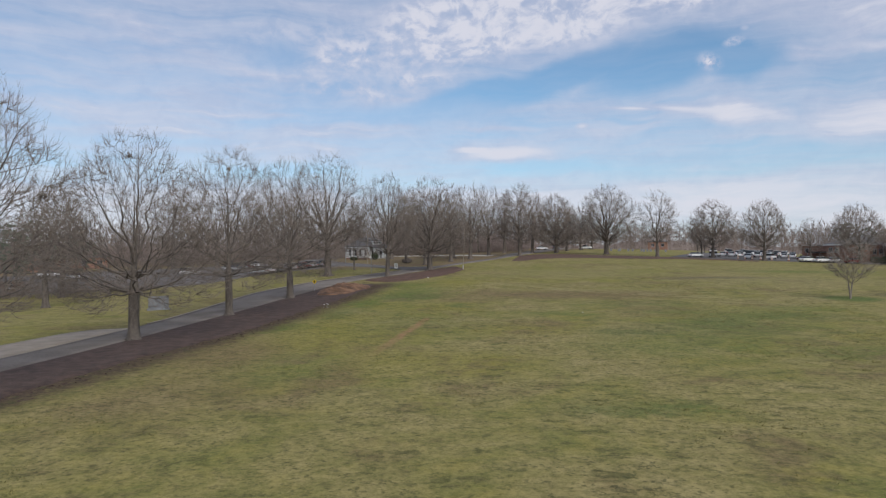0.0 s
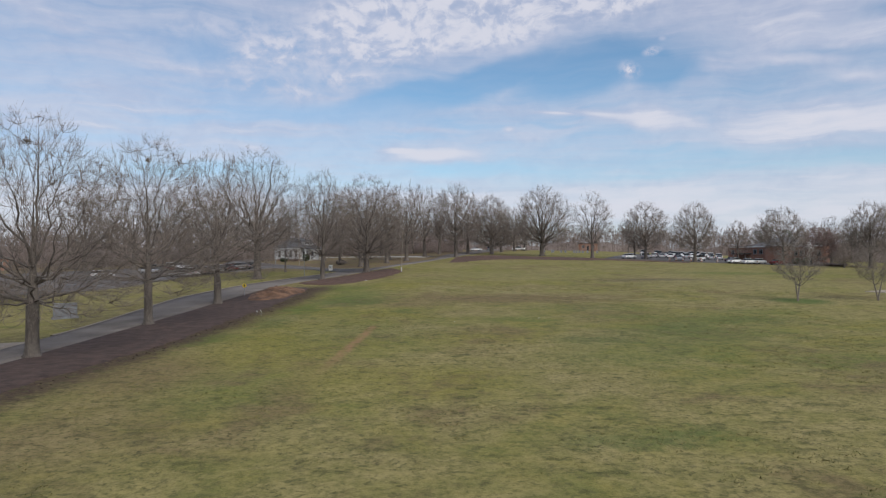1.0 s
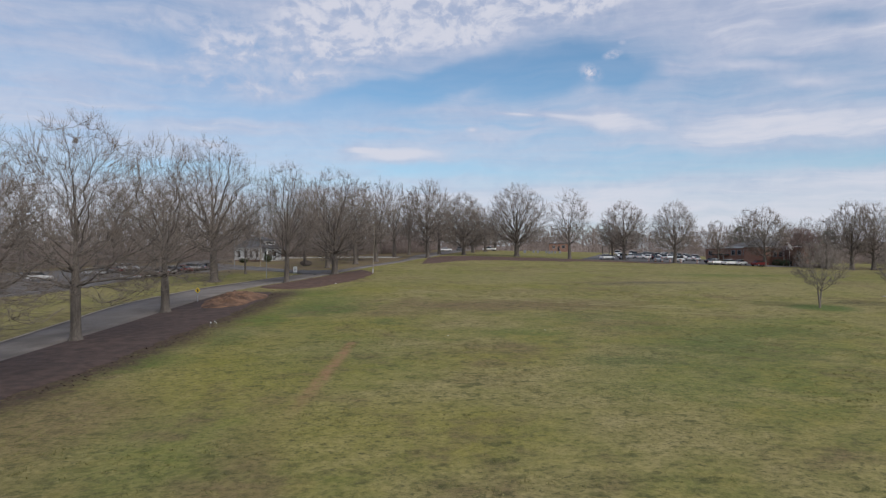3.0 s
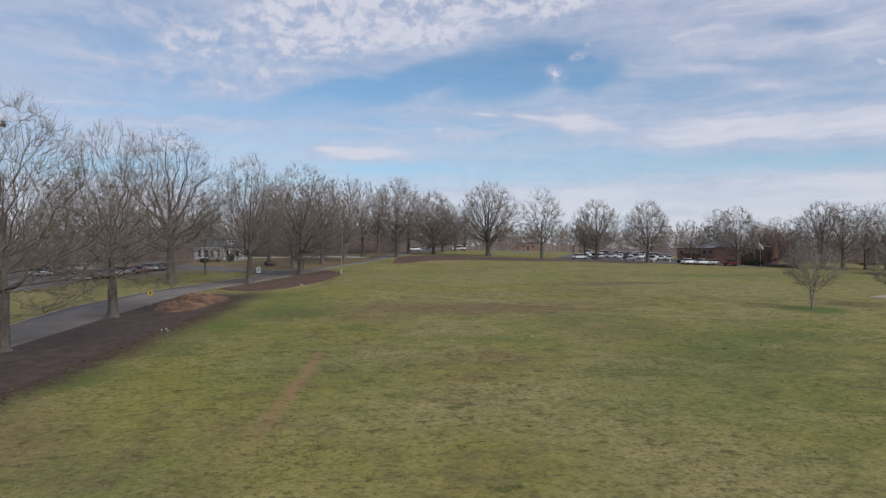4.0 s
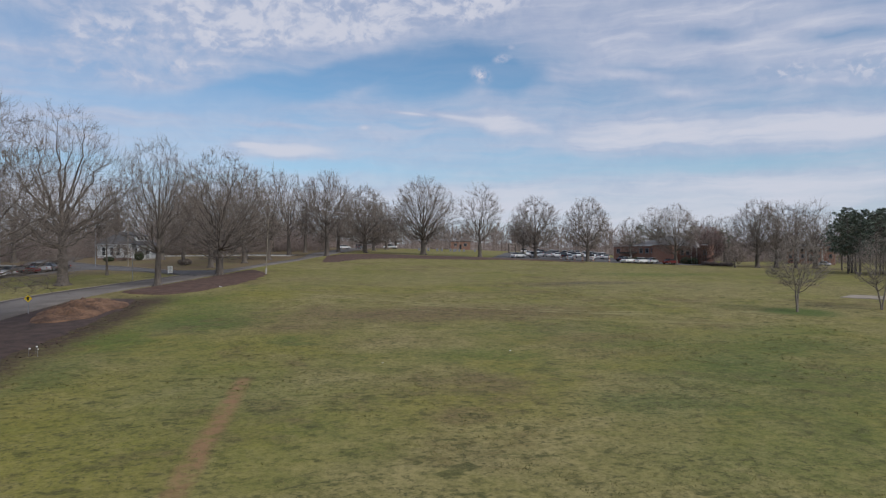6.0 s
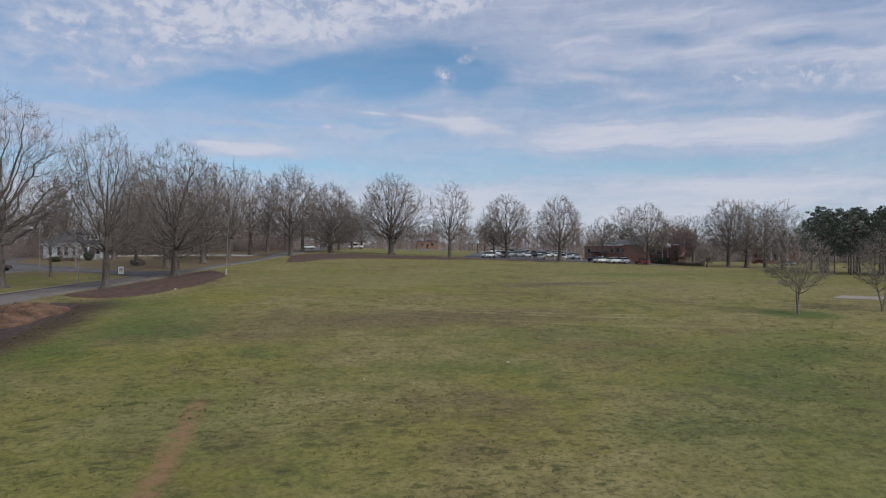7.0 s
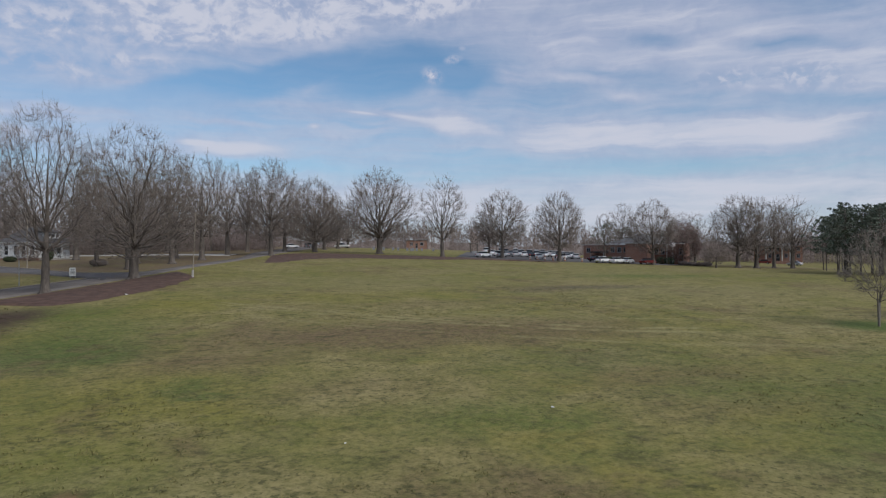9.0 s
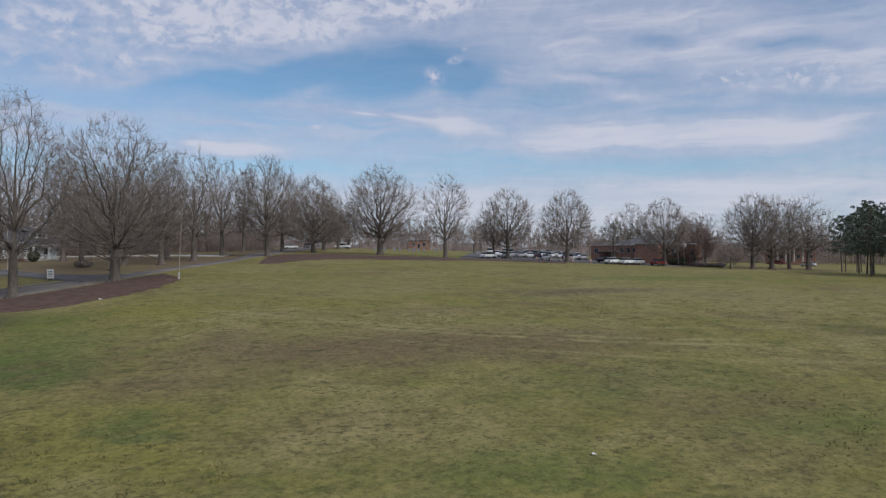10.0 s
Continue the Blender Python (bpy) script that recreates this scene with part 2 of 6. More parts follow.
def grass_material():
    m, nt, b = material("winter_turf", 0.95)
    b.inputs["Specular IOR Level"].default_value = 0.1
    v = put(nt, "ShaderNodeTexCoord").outputs["Object"]
    s = put(nt, "ShaderNodeSeparateXYZ")
    wire(nt, v, s.inputs[0])
    x, y, z = s.outputs
    broad = noisy(nt, v, 0.03, 4, 0.55, 0.3)
    patchy = noisy(nt, scaled(nt, v, (1, 1, 1), 0.4, (13, 5, 0)), 0.13, 6, 0.62, 0.5)
    mott = noisy(nt, scaled(nt, v, (1, 1, 1), 0, (3, 41, 0)), 0.55, 6, 0.68)
    clump = noisy(nt, scaled(nt, v, (1, 1, 1), 0.9, (7, 7, 0)), 1.7, 4, 0.62)
    blade = noisy(nt, v, 3.6, 6, 0.78)
    fibre = noisy(nt, scaled(nt, v, (1.0, 0.6, 1)), 19.0, 3, 0.8)
    green = blend(nt, ramp(nt, mott, 0.36, 0.62), (0.234, 0.204, 0.055), (0.158, 0.165, 0.046))
    straw = blend(nt, ramp(nt, mott, 0.35, 0.65), (0.308, 0.254, 0.116), (0.248, 0.207, 0.082))
    c = blend(nt, ramp(nt, calc(nt, "ADD", calc(nt, "MULTIPLY", broad, 0.4), calc(nt, "MULTIPLY", patchy, 0.6)), 0.38, 0.60, 0.1, 0.95), green, straw)
    # bare thin places, brown soil showing
    worn = ramp(nt, calc(nt, "ADD", calc(nt, "MULTIPLY", noisy(nt, scaled(nt, v, (1, 1, 1), 1.3, (71, 15, 0)), 0.09, 6, 0.65, 0.4), 0.7), calc(nt, "MULTIPLY", mott, 0.3)), 0.505, 0.65, 0.0, 0.75)
    # places of their own colour, one with shade: centre, half widths, colour, strength
    wx = calc(nt, "ADD", x, calc(nt, "MULTIPLY", calc(nt, "SUBTRACT", patchy, 0.5), 9.0))
    wy = calc(nt, "ADD", y, calc(nt, "MULTIPLY", calc(nt, "SUBTRACT", mott, 0.5), 7.0))
    SOIL, LUSH, PALE = (0.182, 0.128, 0.070), (0.104, 0.146, 0.032), (0.26, 0.225, 0.10)
    DUST = (0.152, 0.121, 0.078)
    MOSS, LIME = (0.080, 0.120, 0.036), (0.232, 0.209, 0.034)
    for px, py, rx, ry, colour, k in ((38, 111.5, 12, 3.2, DUST, 1.0), (31, 109, 6, 2.0, DUST, 0.7), (9, 86.5, 17, 7, SOIL, 1.0), (-2, 80, 5, 3, SOIL, 0.6), (20, 82, 9, 3.5, SOIL, 0.45), (4, 73, 6, 2, SOIL, 0.3),
                                      (-7, 53, 1.6, 10, SOIL, 0.35), (-8, 36, 2.2, 9, SOIL, 0.75), (-17.0, 44, 4.5, 9, SOIL, 0.75), (-15, 31, 6, 9, SOIL, 0.5), (20, 66, 8, 3, SOIL, 0.3), (15, 101, 16, 3.0, SOIL, 0.35),
                                      (-10, 52, 7, 9, LIME, 0.6), (-13, 62, 4, 9, LIME, 0.5), (-3, 42, 8, 7, LIME, 0.4), (-5, 73, 6, 8, LIME, 0.45), (4, 56, 8, 5, LIME, 0.35), (8, 108, 14, 6, LIME, 0.4), (-5, 104, 7, 9, LIME, 0.45),
                                      (-19.0, 59, 3.0, 6, LUSH, 0.75), (-15.2, 68, 3.4, 6, MOSS, 0.6), (-10.5, 86, 5, 7, MOSS, 0.75), (-15, 79, 2.6, 7, LUSH, 0.8), (-13, 104, 6, 7, LUSH, 0.6), (58, 128, 15, 7, LUSH, 0.65),
                                      (8, 67.3, 4.5, 3, LUSH, 0.55), (24.3, 57.2, 7, 4, LUSH, 0.6), (26, 44.5, 6, 4, LUSH, 0.65), (7, 29.3, 3.2, 1.6, MOSS, 0.5), (9.4, 30.2, 2, 1.2, MOSS, 0.6), (-7.9, 84, 3.4, 3.4, MOSS, 0.7), (-9, 92, 6, 12, LUSH, 0.6), (-11, 40, 4, 7, LUSH, 0.35), (-6, 60, 8, 14, LUSH, 0.3),
                                      (-2.7, 75.3, 1.5, 1.7, MOSS, 0.7), (-1.9, 73.5, 1.8, 0.8, MOSS, 0.7), (19, 68.7, 4.5, 3, LUSH, 0.55), (13, 47, 7, 4, LUSH, 0.4), (33, 71, 7, 4, LUSH, 0.45), (18, 53, 9, 6, MOSS, 0.35), (17, 76, 7, 4, MOSS, 0.4), (26, 66, 8, 5, LUSH, 0.4), (22, 62, 5, 3, MOSS, 0.4),
                                      # at (135, 184): leaf litter and the far trees' shade in one brown
                                      (20, 60, 7, 4, MOSS, 0.55), (29, 64.5, 7, 4, MOSS, 0.5), (13, 55, 4, 3, MOSS, 0.45), (18, 71, 7, 3, SOIL, 0.55), (21, 86, 10, 4, SOIL, 0.5), (135, 184, 42, 16, SOIL, 0.85), (45, 105, 24, 7, PALE, 0.6), (15, 124, 20, 10, PALE, 0.45)):
        dx = calc(nt, "MULTIPLY", calc(nt, "SUBTRACT", wx, px), 1 / rx)
        dy = calc(nt, "MULTIPLY", calc(nt, "SUBTRACT", wy, py), 1 / ry)
        d = calc(nt, "SQRT", calc(nt, "ADD", calc(nt, "MULTIPLY", dx, dx), calc(nt, "MULTIPLY", dy, dy)))
        c = blend(nt, calc(nt, "MULTIPLY", ramp(nt, d, 0.2, 1.2, k, 0.0), ramp(nt, clump, 0.3, 0.55, 0.5, 1.0)), c, colour)
    c = blend(nt, worn, c, SOIL)
    # bark scattered over the edge of the long bed
    fringe = calc(nt, "SUBTRACT", x, calc(nt, "ADD", -21.4, calc(nt, "MULTIPLY", calc(nt, "SUBTRACT", y, 40.0), 0.088)))
    fringe = calc(nt, "ADD", fringe, calc(nt, "MULTIPLY", calc(nt, "SUBTRACT", calc(nt, "ADD", clump, calc(nt, "ADD", mott, patchy)), 1.5), 3.6))
    c = blend(nt, calc(nt, "MULTIPLY", ramp(nt, fringe, -0.3, 3.2, 0.98, 0.0), calc(nt, "MULTIPLY", ramp(nt, y, 112, 104), ramp(nt, x, -31, -30))), c, (0.072, 0.047, 0.038))
    # dark lush tufts
    c = blend(nt, ramp(nt, calc(nt, "ADD", calc(nt, "MULTIPLY", clump, 0.6), calc(nt, "MULTIPLY", mott, 0.4)), 0.52, 0.65, 0.0, 0.52), c, (0.085, 0.080, 0.036))
    # small sharp-edged clumps of two kinds
    c = blend(nt, ramp(nt, noisy(nt, scaled(nt, v, (1, 1.3, 1), 0.2, (31, 3, 0)), 1.9, 5, 0.72, 0.3), 0.54, 0.66, 0.0, calc(nt, "MULTIPLY", patchy, 1.1)), c, (0.088, 0.082, 0.040))
    c = blend(nt, ramp(nt, noisy(nt, scaled(nt, v, (1, 1.2, 1), 0.7, (9, 63, 0)), 1.6, 5, 0.7, 0.3), 0.57, 0.66, 0.0, 0.35), c, (0.29, 0.25, 0.10))
    # small dark tussocks and specks, with the shadows of tufts painted in as colour
    speck = noisy(nt, scaled(nt, v, (1, 1, 1), 0.5, (17, 29, 0)), 4.6, 3, 0.6, 0.2)
    c = blend(nt, calc(nt, "MULTIPLY", ramp(nt, speck, 0.55, 0.65, 0.0, 0.72), ramp(nt, patchy, 0.38, 0.62, 0.35, 1.0)), c, (0.070, 0.068, 0.032))
    tussock = noisy(nt, scaled(nt, v, (0.8, 1.2, 1), 0.25, (5, 83, 0)), 1.05, 5, 0.62, 0.4)
    c = blend(nt, calc(nt, "MULTIPLY", ramp(nt, tussock, 0.56, 0.66, 0.0, 0.7), ramp(nt, broad, 0.38, 0.58, 0.4, 1.0)), c, (0.062, 0.068, 0.026))
    # wheel ruts across the field
    rut = None
    bend = calc(nt, "ADD", y, calc(nt, "MULTIPLY", calc(nt, "SUBTRACT", noisy(nt, v, 0.12, 2), 0.5), 1.6))
    arc = calc(nt, "ADD", calc(nt, "MULTIPLY", calc(nt, "SUBTRACT", calc(nt, "MULTIPLY", x, 0.01386), 1.18), x), 103.4)
    for off in (0.0, 1.9, -5.0, 6.9):
        d = calc(nt, "ABSOLUTE", calc(nt, "SUBTRACT", calc(nt, "SUBTRACT", bend, arc), off))
        f = ramp(nt, d, 0.22, 0.72, 1.0, 0.0)
        rut = f if rut is None else calc(nt, "MAXIMUM", rut, calc(nt, "MULTIPLY", f, 0.6 if abs(off) > 2 else 1.0))
    span = calc(nt, "MULTIPLY", ramp(nt, x, -6, 3), ramp(nt, x, 48, 38))
    rut = calc(nt, "MULTIPLY", calc(nt, "MULTIPLY", rut, span), ramp(nt, noisy(nt, v, 0.3, 3), 0.32, 0.55))
    c = blend(nt, calc(nt, "MULTIPLY", calc(nt, "MULTIPLY", rut, 0.95), ramp(nt, tussock, 0.42, 0.60, 1.0, 0.25)), c, (0.30, 0.26, 0.12))
    # leaf litter under the trees by the lane
    side = calc(nt, "SUBTRACT", x, calc(nt, "ADD", -13.0, calc(nt, "MULTIPLY", calc(nt, "SUBTRACT", y, 145.0), 0.38)))
    litter = calc(nt, "MULTIPLY", ramp(nt, side, 1.0, -2.0), ramp(nt, y, 142, 156))
    c = blend(nt, calc(nt, "MULTIPLY", litter, ramp(nt, patchy, 0.3, 0.6, 0.6, 0.95)), c, (0.165, 0.118, 0.078))
    # darker, greener ring under the lone small tree
    ring = put(nt, "ShaderNodeVectorMath", operation="DISTANCE")
    wire(nt, v, ring.inputs[0])
    ring.inputs[1].default_value = (42.8, 79.6, 1.5)
    c = blend(nt, ramp(nt, calc(nt, "ADD", ring.outputs["Value"], calc(nt, "MULTIPLY", mott, 3.0)), 3.0, 6.0, 0.8, 0.0), c, (0.068, 0.115, 0.028))
    c = blend(nt, ramp(nt, blade, 0.40, 0.64, 0.0, 0.75), c, (0.50, 0.55, 0.50), "MULTIPLY")
    c = blend(nt, ramp(nt, fibre, 0.5, 0.72, 0.0, 0.28), c, (0.35, 0.30, 0.13))
    # the trodden dirt strip
    d = line_distance(nt, calc(nt, "ADD", x, calc(nt, "MULTIPLY", calc(nt, "SUBTRACT", mott, 0.5), 0.35)), y, -5.1, 65.0, -6.3, 51.0)
    strip = calc(nt, "MULTIPLY", ramp(nt, d, 0.12, 0.62, 1.0, 0.0), calc(nt, "MULTIPLY", ramp(nt, y, 65.0, 63.8), ramp(nt, y, 41, 53)))
    strip = calc(nt, "MULTIPLY", strip, ramp(nt, noisy(nt, v, 1.6, 5, 0.7), 0.36, 0.58, 0.2, 1.0))
    c = blend(nt, calc(nt, "MULTIPLY", strip, 0.88), c, blend(nt, fibre, (0.225, 0.125, 0.066), (0.31, 0.188, 0.103)))
    wire(nt, c, b.inputs["Base Color"])
    bumped(nt, b, calc(nt, "ADD", blade, calc(nt, "MULTIPLY", mott, 1.5)), 0.6, 0.06)
    return m


TURF = grass_material()
MULCH = simple("bark_mulch", (0.036, 0.025, 0.021), (0.092, 0.060, 0.049), 1.2, 0.95, bump=0.8, fine=14)
RED_MULCH = simple("reddish_mulch", (0.058, 0.034, 0.025), (0.132, 0.080, 0.058), 1.2, 0.95, bump=0.8, fine=14)
FRESH_MULCH = simple("fresh_wood_chips", (0.055, 0.033, 0.024), (0.23, 0.13, 0.076), 0.55, 0.95, bump=1.0, fine=11)
ASPHALT = simple("weathered_asphalt", (0.098, 0.092, 0.09), (0.16, 0.15, 0.145), 0.35, 0.95, bump=0.3, fine=40, spec=0.08)
LANE_TOP = simple("worn_lane_asphalt", (0.125, 0.111, 0.100), (0.205, 0.183, 0.165), 0.25, 0.95, bump=0.3, fine=30, spec=0.04)
CONCRETE = simple("old_concrete", (0.30, 0.28, 0.25), (0.46, 0.44, 0.40), 0.6, 0.9, bump=0.3, fine=20)
SLAB = simple("grey_slab_concrete", (0.235, 0.196, 0.155), (0.325, 0.278, 0.222), 0.8, 0.9, fine=14)
BARK = simple("grey_bark", (0.066, 0.056, 0.047), (0.160, 0.135, 0.113), 2.5, 0.95, bump=0.9, fine=6, stretch=(1, 1, 0.25))
TWIG = simple("bare_twigs", (0.126, 0.103, 0.087), (0.216, 0.180, 0.153), 0.6, 0.95)
TWIG_PALE = simple("pale_smooth_twigs", (0.150, 0.128, 0.108), (0.235, 0.203, 0.172), 0.6, 0.95)
TWIG_RED = simple("budding_red_twigs", (0.130, 0.088, 0.078), (0.215, 0.147, 0.130), 0.6, 0.95)
# the next two are paler than bare stems: distance haze put into the colour
WOODS = simple("distant_bare_wood", (0.160, 0.129, 0.113), (0.250, 0.203, 0.178), 0.05, 0.95)
SCRUB = simple("brown_scrub_stems", (0.172, 0.136, 0.119), (0.262, 0.208, 0.182), 0.08, 0.95)
STONE = simple("grey_stone", (0.16, 0.165, 0.175), (0.27, 0.275, 0.285), 1.0, 0.9, fine=12)
NEEDLE = simple("pine_needles", (0.070, 0.090, 0.066), (0.135, 0.156, 0.113), 0.5, 0.8)
SHRUB = simple("evergreen_leaves", (0.02, 0.03, 0.014), (0.055, 0.07, 0.03), 1.5, 0.7)
WHITE = simple("white_clapboard_paint", (0.66, 0.66, 0.64), (0.80, 0.80, 0.78), 1.2, 0.6)
TRIM = simple("white_trim_paint", (0.70, 0.70, 0.68), (0.82, 0.82, 0.80), 2.0, 0.5)
ROOF = simple("grey_shingles", (0.075, 0.073, 0.073), (0.15, 0.147, 0.147), 1.0, 0.9, fine=12)
GLASS = paint("dark_window_glass", (0.03, 0.035, 0.04), 0.08)
STEEL = paint("grey_steel", (0.32, 0.33, 0.34), 0.45, 0.6)
POLE_WOOD = simple("weathered_pole_wood", (0.20, 0.17, 0.13), (0.34, 0.30, 0.24), 3, 0.9, stretch=(1, 1, 0.15))
YELLOW = paint("sign_yellow", (0.80, 0.55, 0.03), 0.5)
BLACK = paint("black_paint", (0.02, 0.02, 0.02), 0.5)
RUBBER = simple("tyre_rubber", (0.015, 0.015, 0.015), (0.035, 0.035, 0.035), 8, 0.9)
RIM = paint("alloy_rim", (0.45, 0.45, 0.46), 0.35, 0.8)
RED_LAMP = paint("red_lamp_plastic", (0.35, 0.02, 0.02), 0.25)
CLEAR_LAMP = paint("clear_lamp_plastic", (0.65, 0.65, 0.66), 0.15)


def brick_material():
    m, nt, b = material("red_brick", 0.9)
    v = put(nt, "ShaderNodeTexCoord").outputs["Object"]
    n = put(nt, "ShaderNodeTexBrick")
    sp = put(nt, "ShaderNodeSeparateXYZ")
    wire(nt, v, sp.inputs[0])
    flat = put(nt, "ShaderNodeCombineXYZ")
    wire(nt, calc(nt, "ADD", sp.outputs[0], sp.outputs[1]), flat.inputs[0])
    wire(nt, sp.outputs[2], flat.inputs[1])
    wire(nt, flat.outputs[0], n.inputs["Vector"])
    n.inputs["Color1"].default_value = (0.245, 0.122, 0.084, 1)
    n.inputs["Color2"].default_value = (0.300, 0.155, 0.107, 1)
    n.inputs["Mortar"].default_value = (0.33, 0.27, 0.22, 1)
    n.inputs["Scale"].default_value = 2.2
    f = noisy(nt, v, 0.5, 5)
    wire(nt, blend(nt, ramp(nt, f, 0.3, 0.7, 0, 0.35), n.outputs["Color"], (0.20, 0.085, 0.06)), b.inputs["Base Color"])
    return m


BRICK = brick_material()


# ------------------------------------------------------------------ mesh helpers
def soft_plus(a, w):
    return w * math.log1p(math.exp(max(-40.0, min(40.0, a / w)))) if a < 35 * w else a


def smooth(v, a, b):
    t = max(0.0, min(1.0, (v - a) / (b - a)))
    return t * t * (3 - 2 * t)


def ground_z(x, y):
    """Height of the land: a nearly level field that climbs away and drops a little to both sides."""
    y = 340 - soft_plus(340 - y, 25)
    y = max(y, -40)
    x = 210 - soft_plus(210 - x, 15)
    x = soft_plus(x + 160, 15) - 160
    return (-0.206 + 0.0479 * soft_plus(y - 50, 12) - 0.0039 * soft_plus(y - 125, 20) - 0.0163 * soft_plus(y - 205, 15)
            - 0.0369 * soft_plus(x - 35, 10) * smooth(y, 70, 190)
            - 0.0311 * soft_plus(-8 - x, 6) * smooth(y, 30, 100) * (1 - smooth(y, 120, 190))
            - 0.0192 * soft_plus(-8 - x, 6) * smooth(y, 120, 190)
            + 0.3 * smooth(y, 206, 256) * smooth(x, 62, 80) * (1 - smooth(x, 112, 150)))


def on_ground(x, y, up=0.0):
    return Vector((x, y, ground_z(x, y) + up))


def mesh_of(name, verts, faces, mat, smooth_faces=False):
    me = bpy.data.meshes.new(name)
    me.from_pydata(verts, [], faces)
    for m in (mat if isinstance(mat, (list, tuple)) else [mat]):
        me.materials.append(m)
    if smooth_faces:
        me.shade_smooth()
    me.update()
    return me


def from_bm(name, bm, mat):
    me = bpy.data.meshes.new(name)
    bmesh.ops.recalc_face_normals(bm, faces=bm.faces)
    bm.to_mesh(me)
    bm.free()
    me.materials.append(mat)
    return me


def part(name, bm, mat, parent, label=""):
    me = bm if isinstance(bm, bpy.types.Mesh) else from_bm(name, bm, mat)
    ob = new(name, me)
    ob.parent = parent
    if label:
        ob["label"] = label
    return ob


def box(bm, x0, x1, y0, y1, z0, z1, bevel=0.0):
    vs = [bm.verts.new((x, y, z)) for x in (x0, x1) for y in (y0, y1) for z in (z0, z1)]
    fs = [bm.faces.new([vs[i] for i in q]) for q in ((0, 1, 3, 2), (4, 6, 7, 5), (0, 4, 5, 1), (2, 3, 7, 6), (0, 2, 6, 4), (1, 5, 7, 3))]
    if bevel:
        es = list({e for f in fs for e in f.edges})
        bmesh.ops.bevel(bm, geom=es, offset=bevel, segments=1, affect="EDGES")
    return bm


def boxed(x0, x1, y0, y1, z0, z1, bevel=0.0):
    return box(bmesh.new(), x0, x1, y0, y1, z0, z1, bevel)


def tube(bm, p, q, r0, r1, sides=8):
    p, q = Vector(p), Vector(q)
    turn = (q - p).to_track_quat("Z", "Y").to_matrix()
    rings = []
    for c, r in ((p, r0), (q, r1)):
        rings.append([bm.verts.new(c + turn @ Vector((math.cos(a) * r, math.sin(a) * r, 0))) for a in (2 * math.pi * i / sides for i in range(sides))])
    for i in range(sides):
        bm.faces.new((rings[0][i], rings[0][(i + 1) % sides], rings[1][(i + 1) % sides], rings[1][i]))
    bm.faces.new(rings[0][::-1])
    bm.faces.new(rings[1])
    return bm


def prism(bm, outline, y0, y1):
    """An outline in x, z drawn out along y."""
    a = [bm.verts.new((x, y0, z)) for x, z in outline]
    c = [bm.verts.new((x, y1, z)) for x, z in outline]
    n = len(outline)
    bm.faces.new(a)
    bm.faces.new(c[::-1])
    for i in range(n):
        bm.faces.new((a[i], c[i], c[(i + 1) % n], a[(i + 1) % n]))
    return bm


def empty(name, place, turn=0.0, **tags):
    ob = new(name)
    ob.empty_display_size = 0.3
    ob.matrix_basis = pose(*place, 0, 0, turn)
    return tagged(ob, **tags)


def resample(points, step):
    pts = [Vector((*p, 0)) for p in points]
    # smooth the corners twice, then walk along at even steps
    for _ in range(3):
        q = [pts[0]]
        for a, b in zip(pts, pts[1:]):
            q += [a.lerp(b, 0.25), a.lerp(b, 0.75)]
        pts = q + [pts[-1]]
    res, left = [pts[0]], step
    for a, b in zip(pts, pts[1:]):
        d = (b - a).length
        s = left
        while s <= d:
            res.append(a.lerp(b, s / d))
            s += step
        left = s - d
    return res + [pts[-1]]


def band(name, one, two, mat, up=0.05, across=6, along=60, ragged=0.0, crown=0.0):
    """A strip of surface between two lines of the plan, laid on the land."""
    def even(points):
        pts = resample(points, 0.5)
        return [pts[min(len(pts) - 1, round(i * (len(pts) - 1) / along))] for i in range(along + 1)]
    a, b = even(one), even(two)
    verts, faces = [], []
    columns = list(range(across + 1)) if ragged else [0, *range(across + 1), across]
    for i in range(along + 1):
        for c, j in enumerate(columns):
            u = j / across
            p = a[i].lerp(b[i], u)
            if ragged and j in (0, across):
                p = p + Vector((noise.noise((p.x * 0.5, p.y * 0.5, 3.1)), noise.noise((p.x * 0.5, p.y * 0.5, 9.7)), 0)) * ragged
            lift = up + crown * math.sin(math.pi * u)
            if ragged and (j in (0, across) or i in (0, along)):
                lift = -0.06
            elif not ragged and c in (0, len(columns) - 1):
                lift = -0.25
            verts.append((p.x, p.y, ground_z(p.x, p.y) + lift))
    w = len(columns)
    for i in range(along):
        for j in range(w - 1):
            faces.append((i * w + j, i * w + j + 1, (i + 1) * w + j + 1, (i + 1) * w + j))
    return mesh_of(name, verts, faces, mat, True)


# ------------------------------------------------------------------ land
def build_ground():
    def axis(lo, hi, dense_lo, dense_hi, step, grow):
        vals = list(np.arange(dense_lo, dense_hi + 0.01, step))
        s = step
        while vals[-1] < hi:
            s *= grow
            vals.append(vals[-1] + s)
        s = step
        while vals[0] > lo:
            s *= grow
            vals.insert(0, vals[0] - s)
        return vals
    xs = axis(-2600, 2600, -70, 150, 2.0, 1.22)
    ys = axis(-2600, 2800, -10, 260, 2.0, 1.22)
    verts = []
    for y in ys:
        for x in xs:
            bump = noise.noise((x * 0.07, y * 0.07, 0)) * 0.06 + noise.noise((x * 0.35, y * 0.35, 5)) * 0.02
            verts.append((x, y, ground_z(x, y) + bump - 0.02))
    n = len(xs)
    faces = [(j * n + i, j * n + i + 1, (j + 1) * n + i + 1, (j + 1) * n + i) for j in range(len(ys) - 1) for i in range(n - 1)]
    return tagged(new("ground", mesh_of("ground", verts, faces, TURF, True)), "wide park field of patchy green and straw winter grass", "ground", kind="structure")


build_ground()

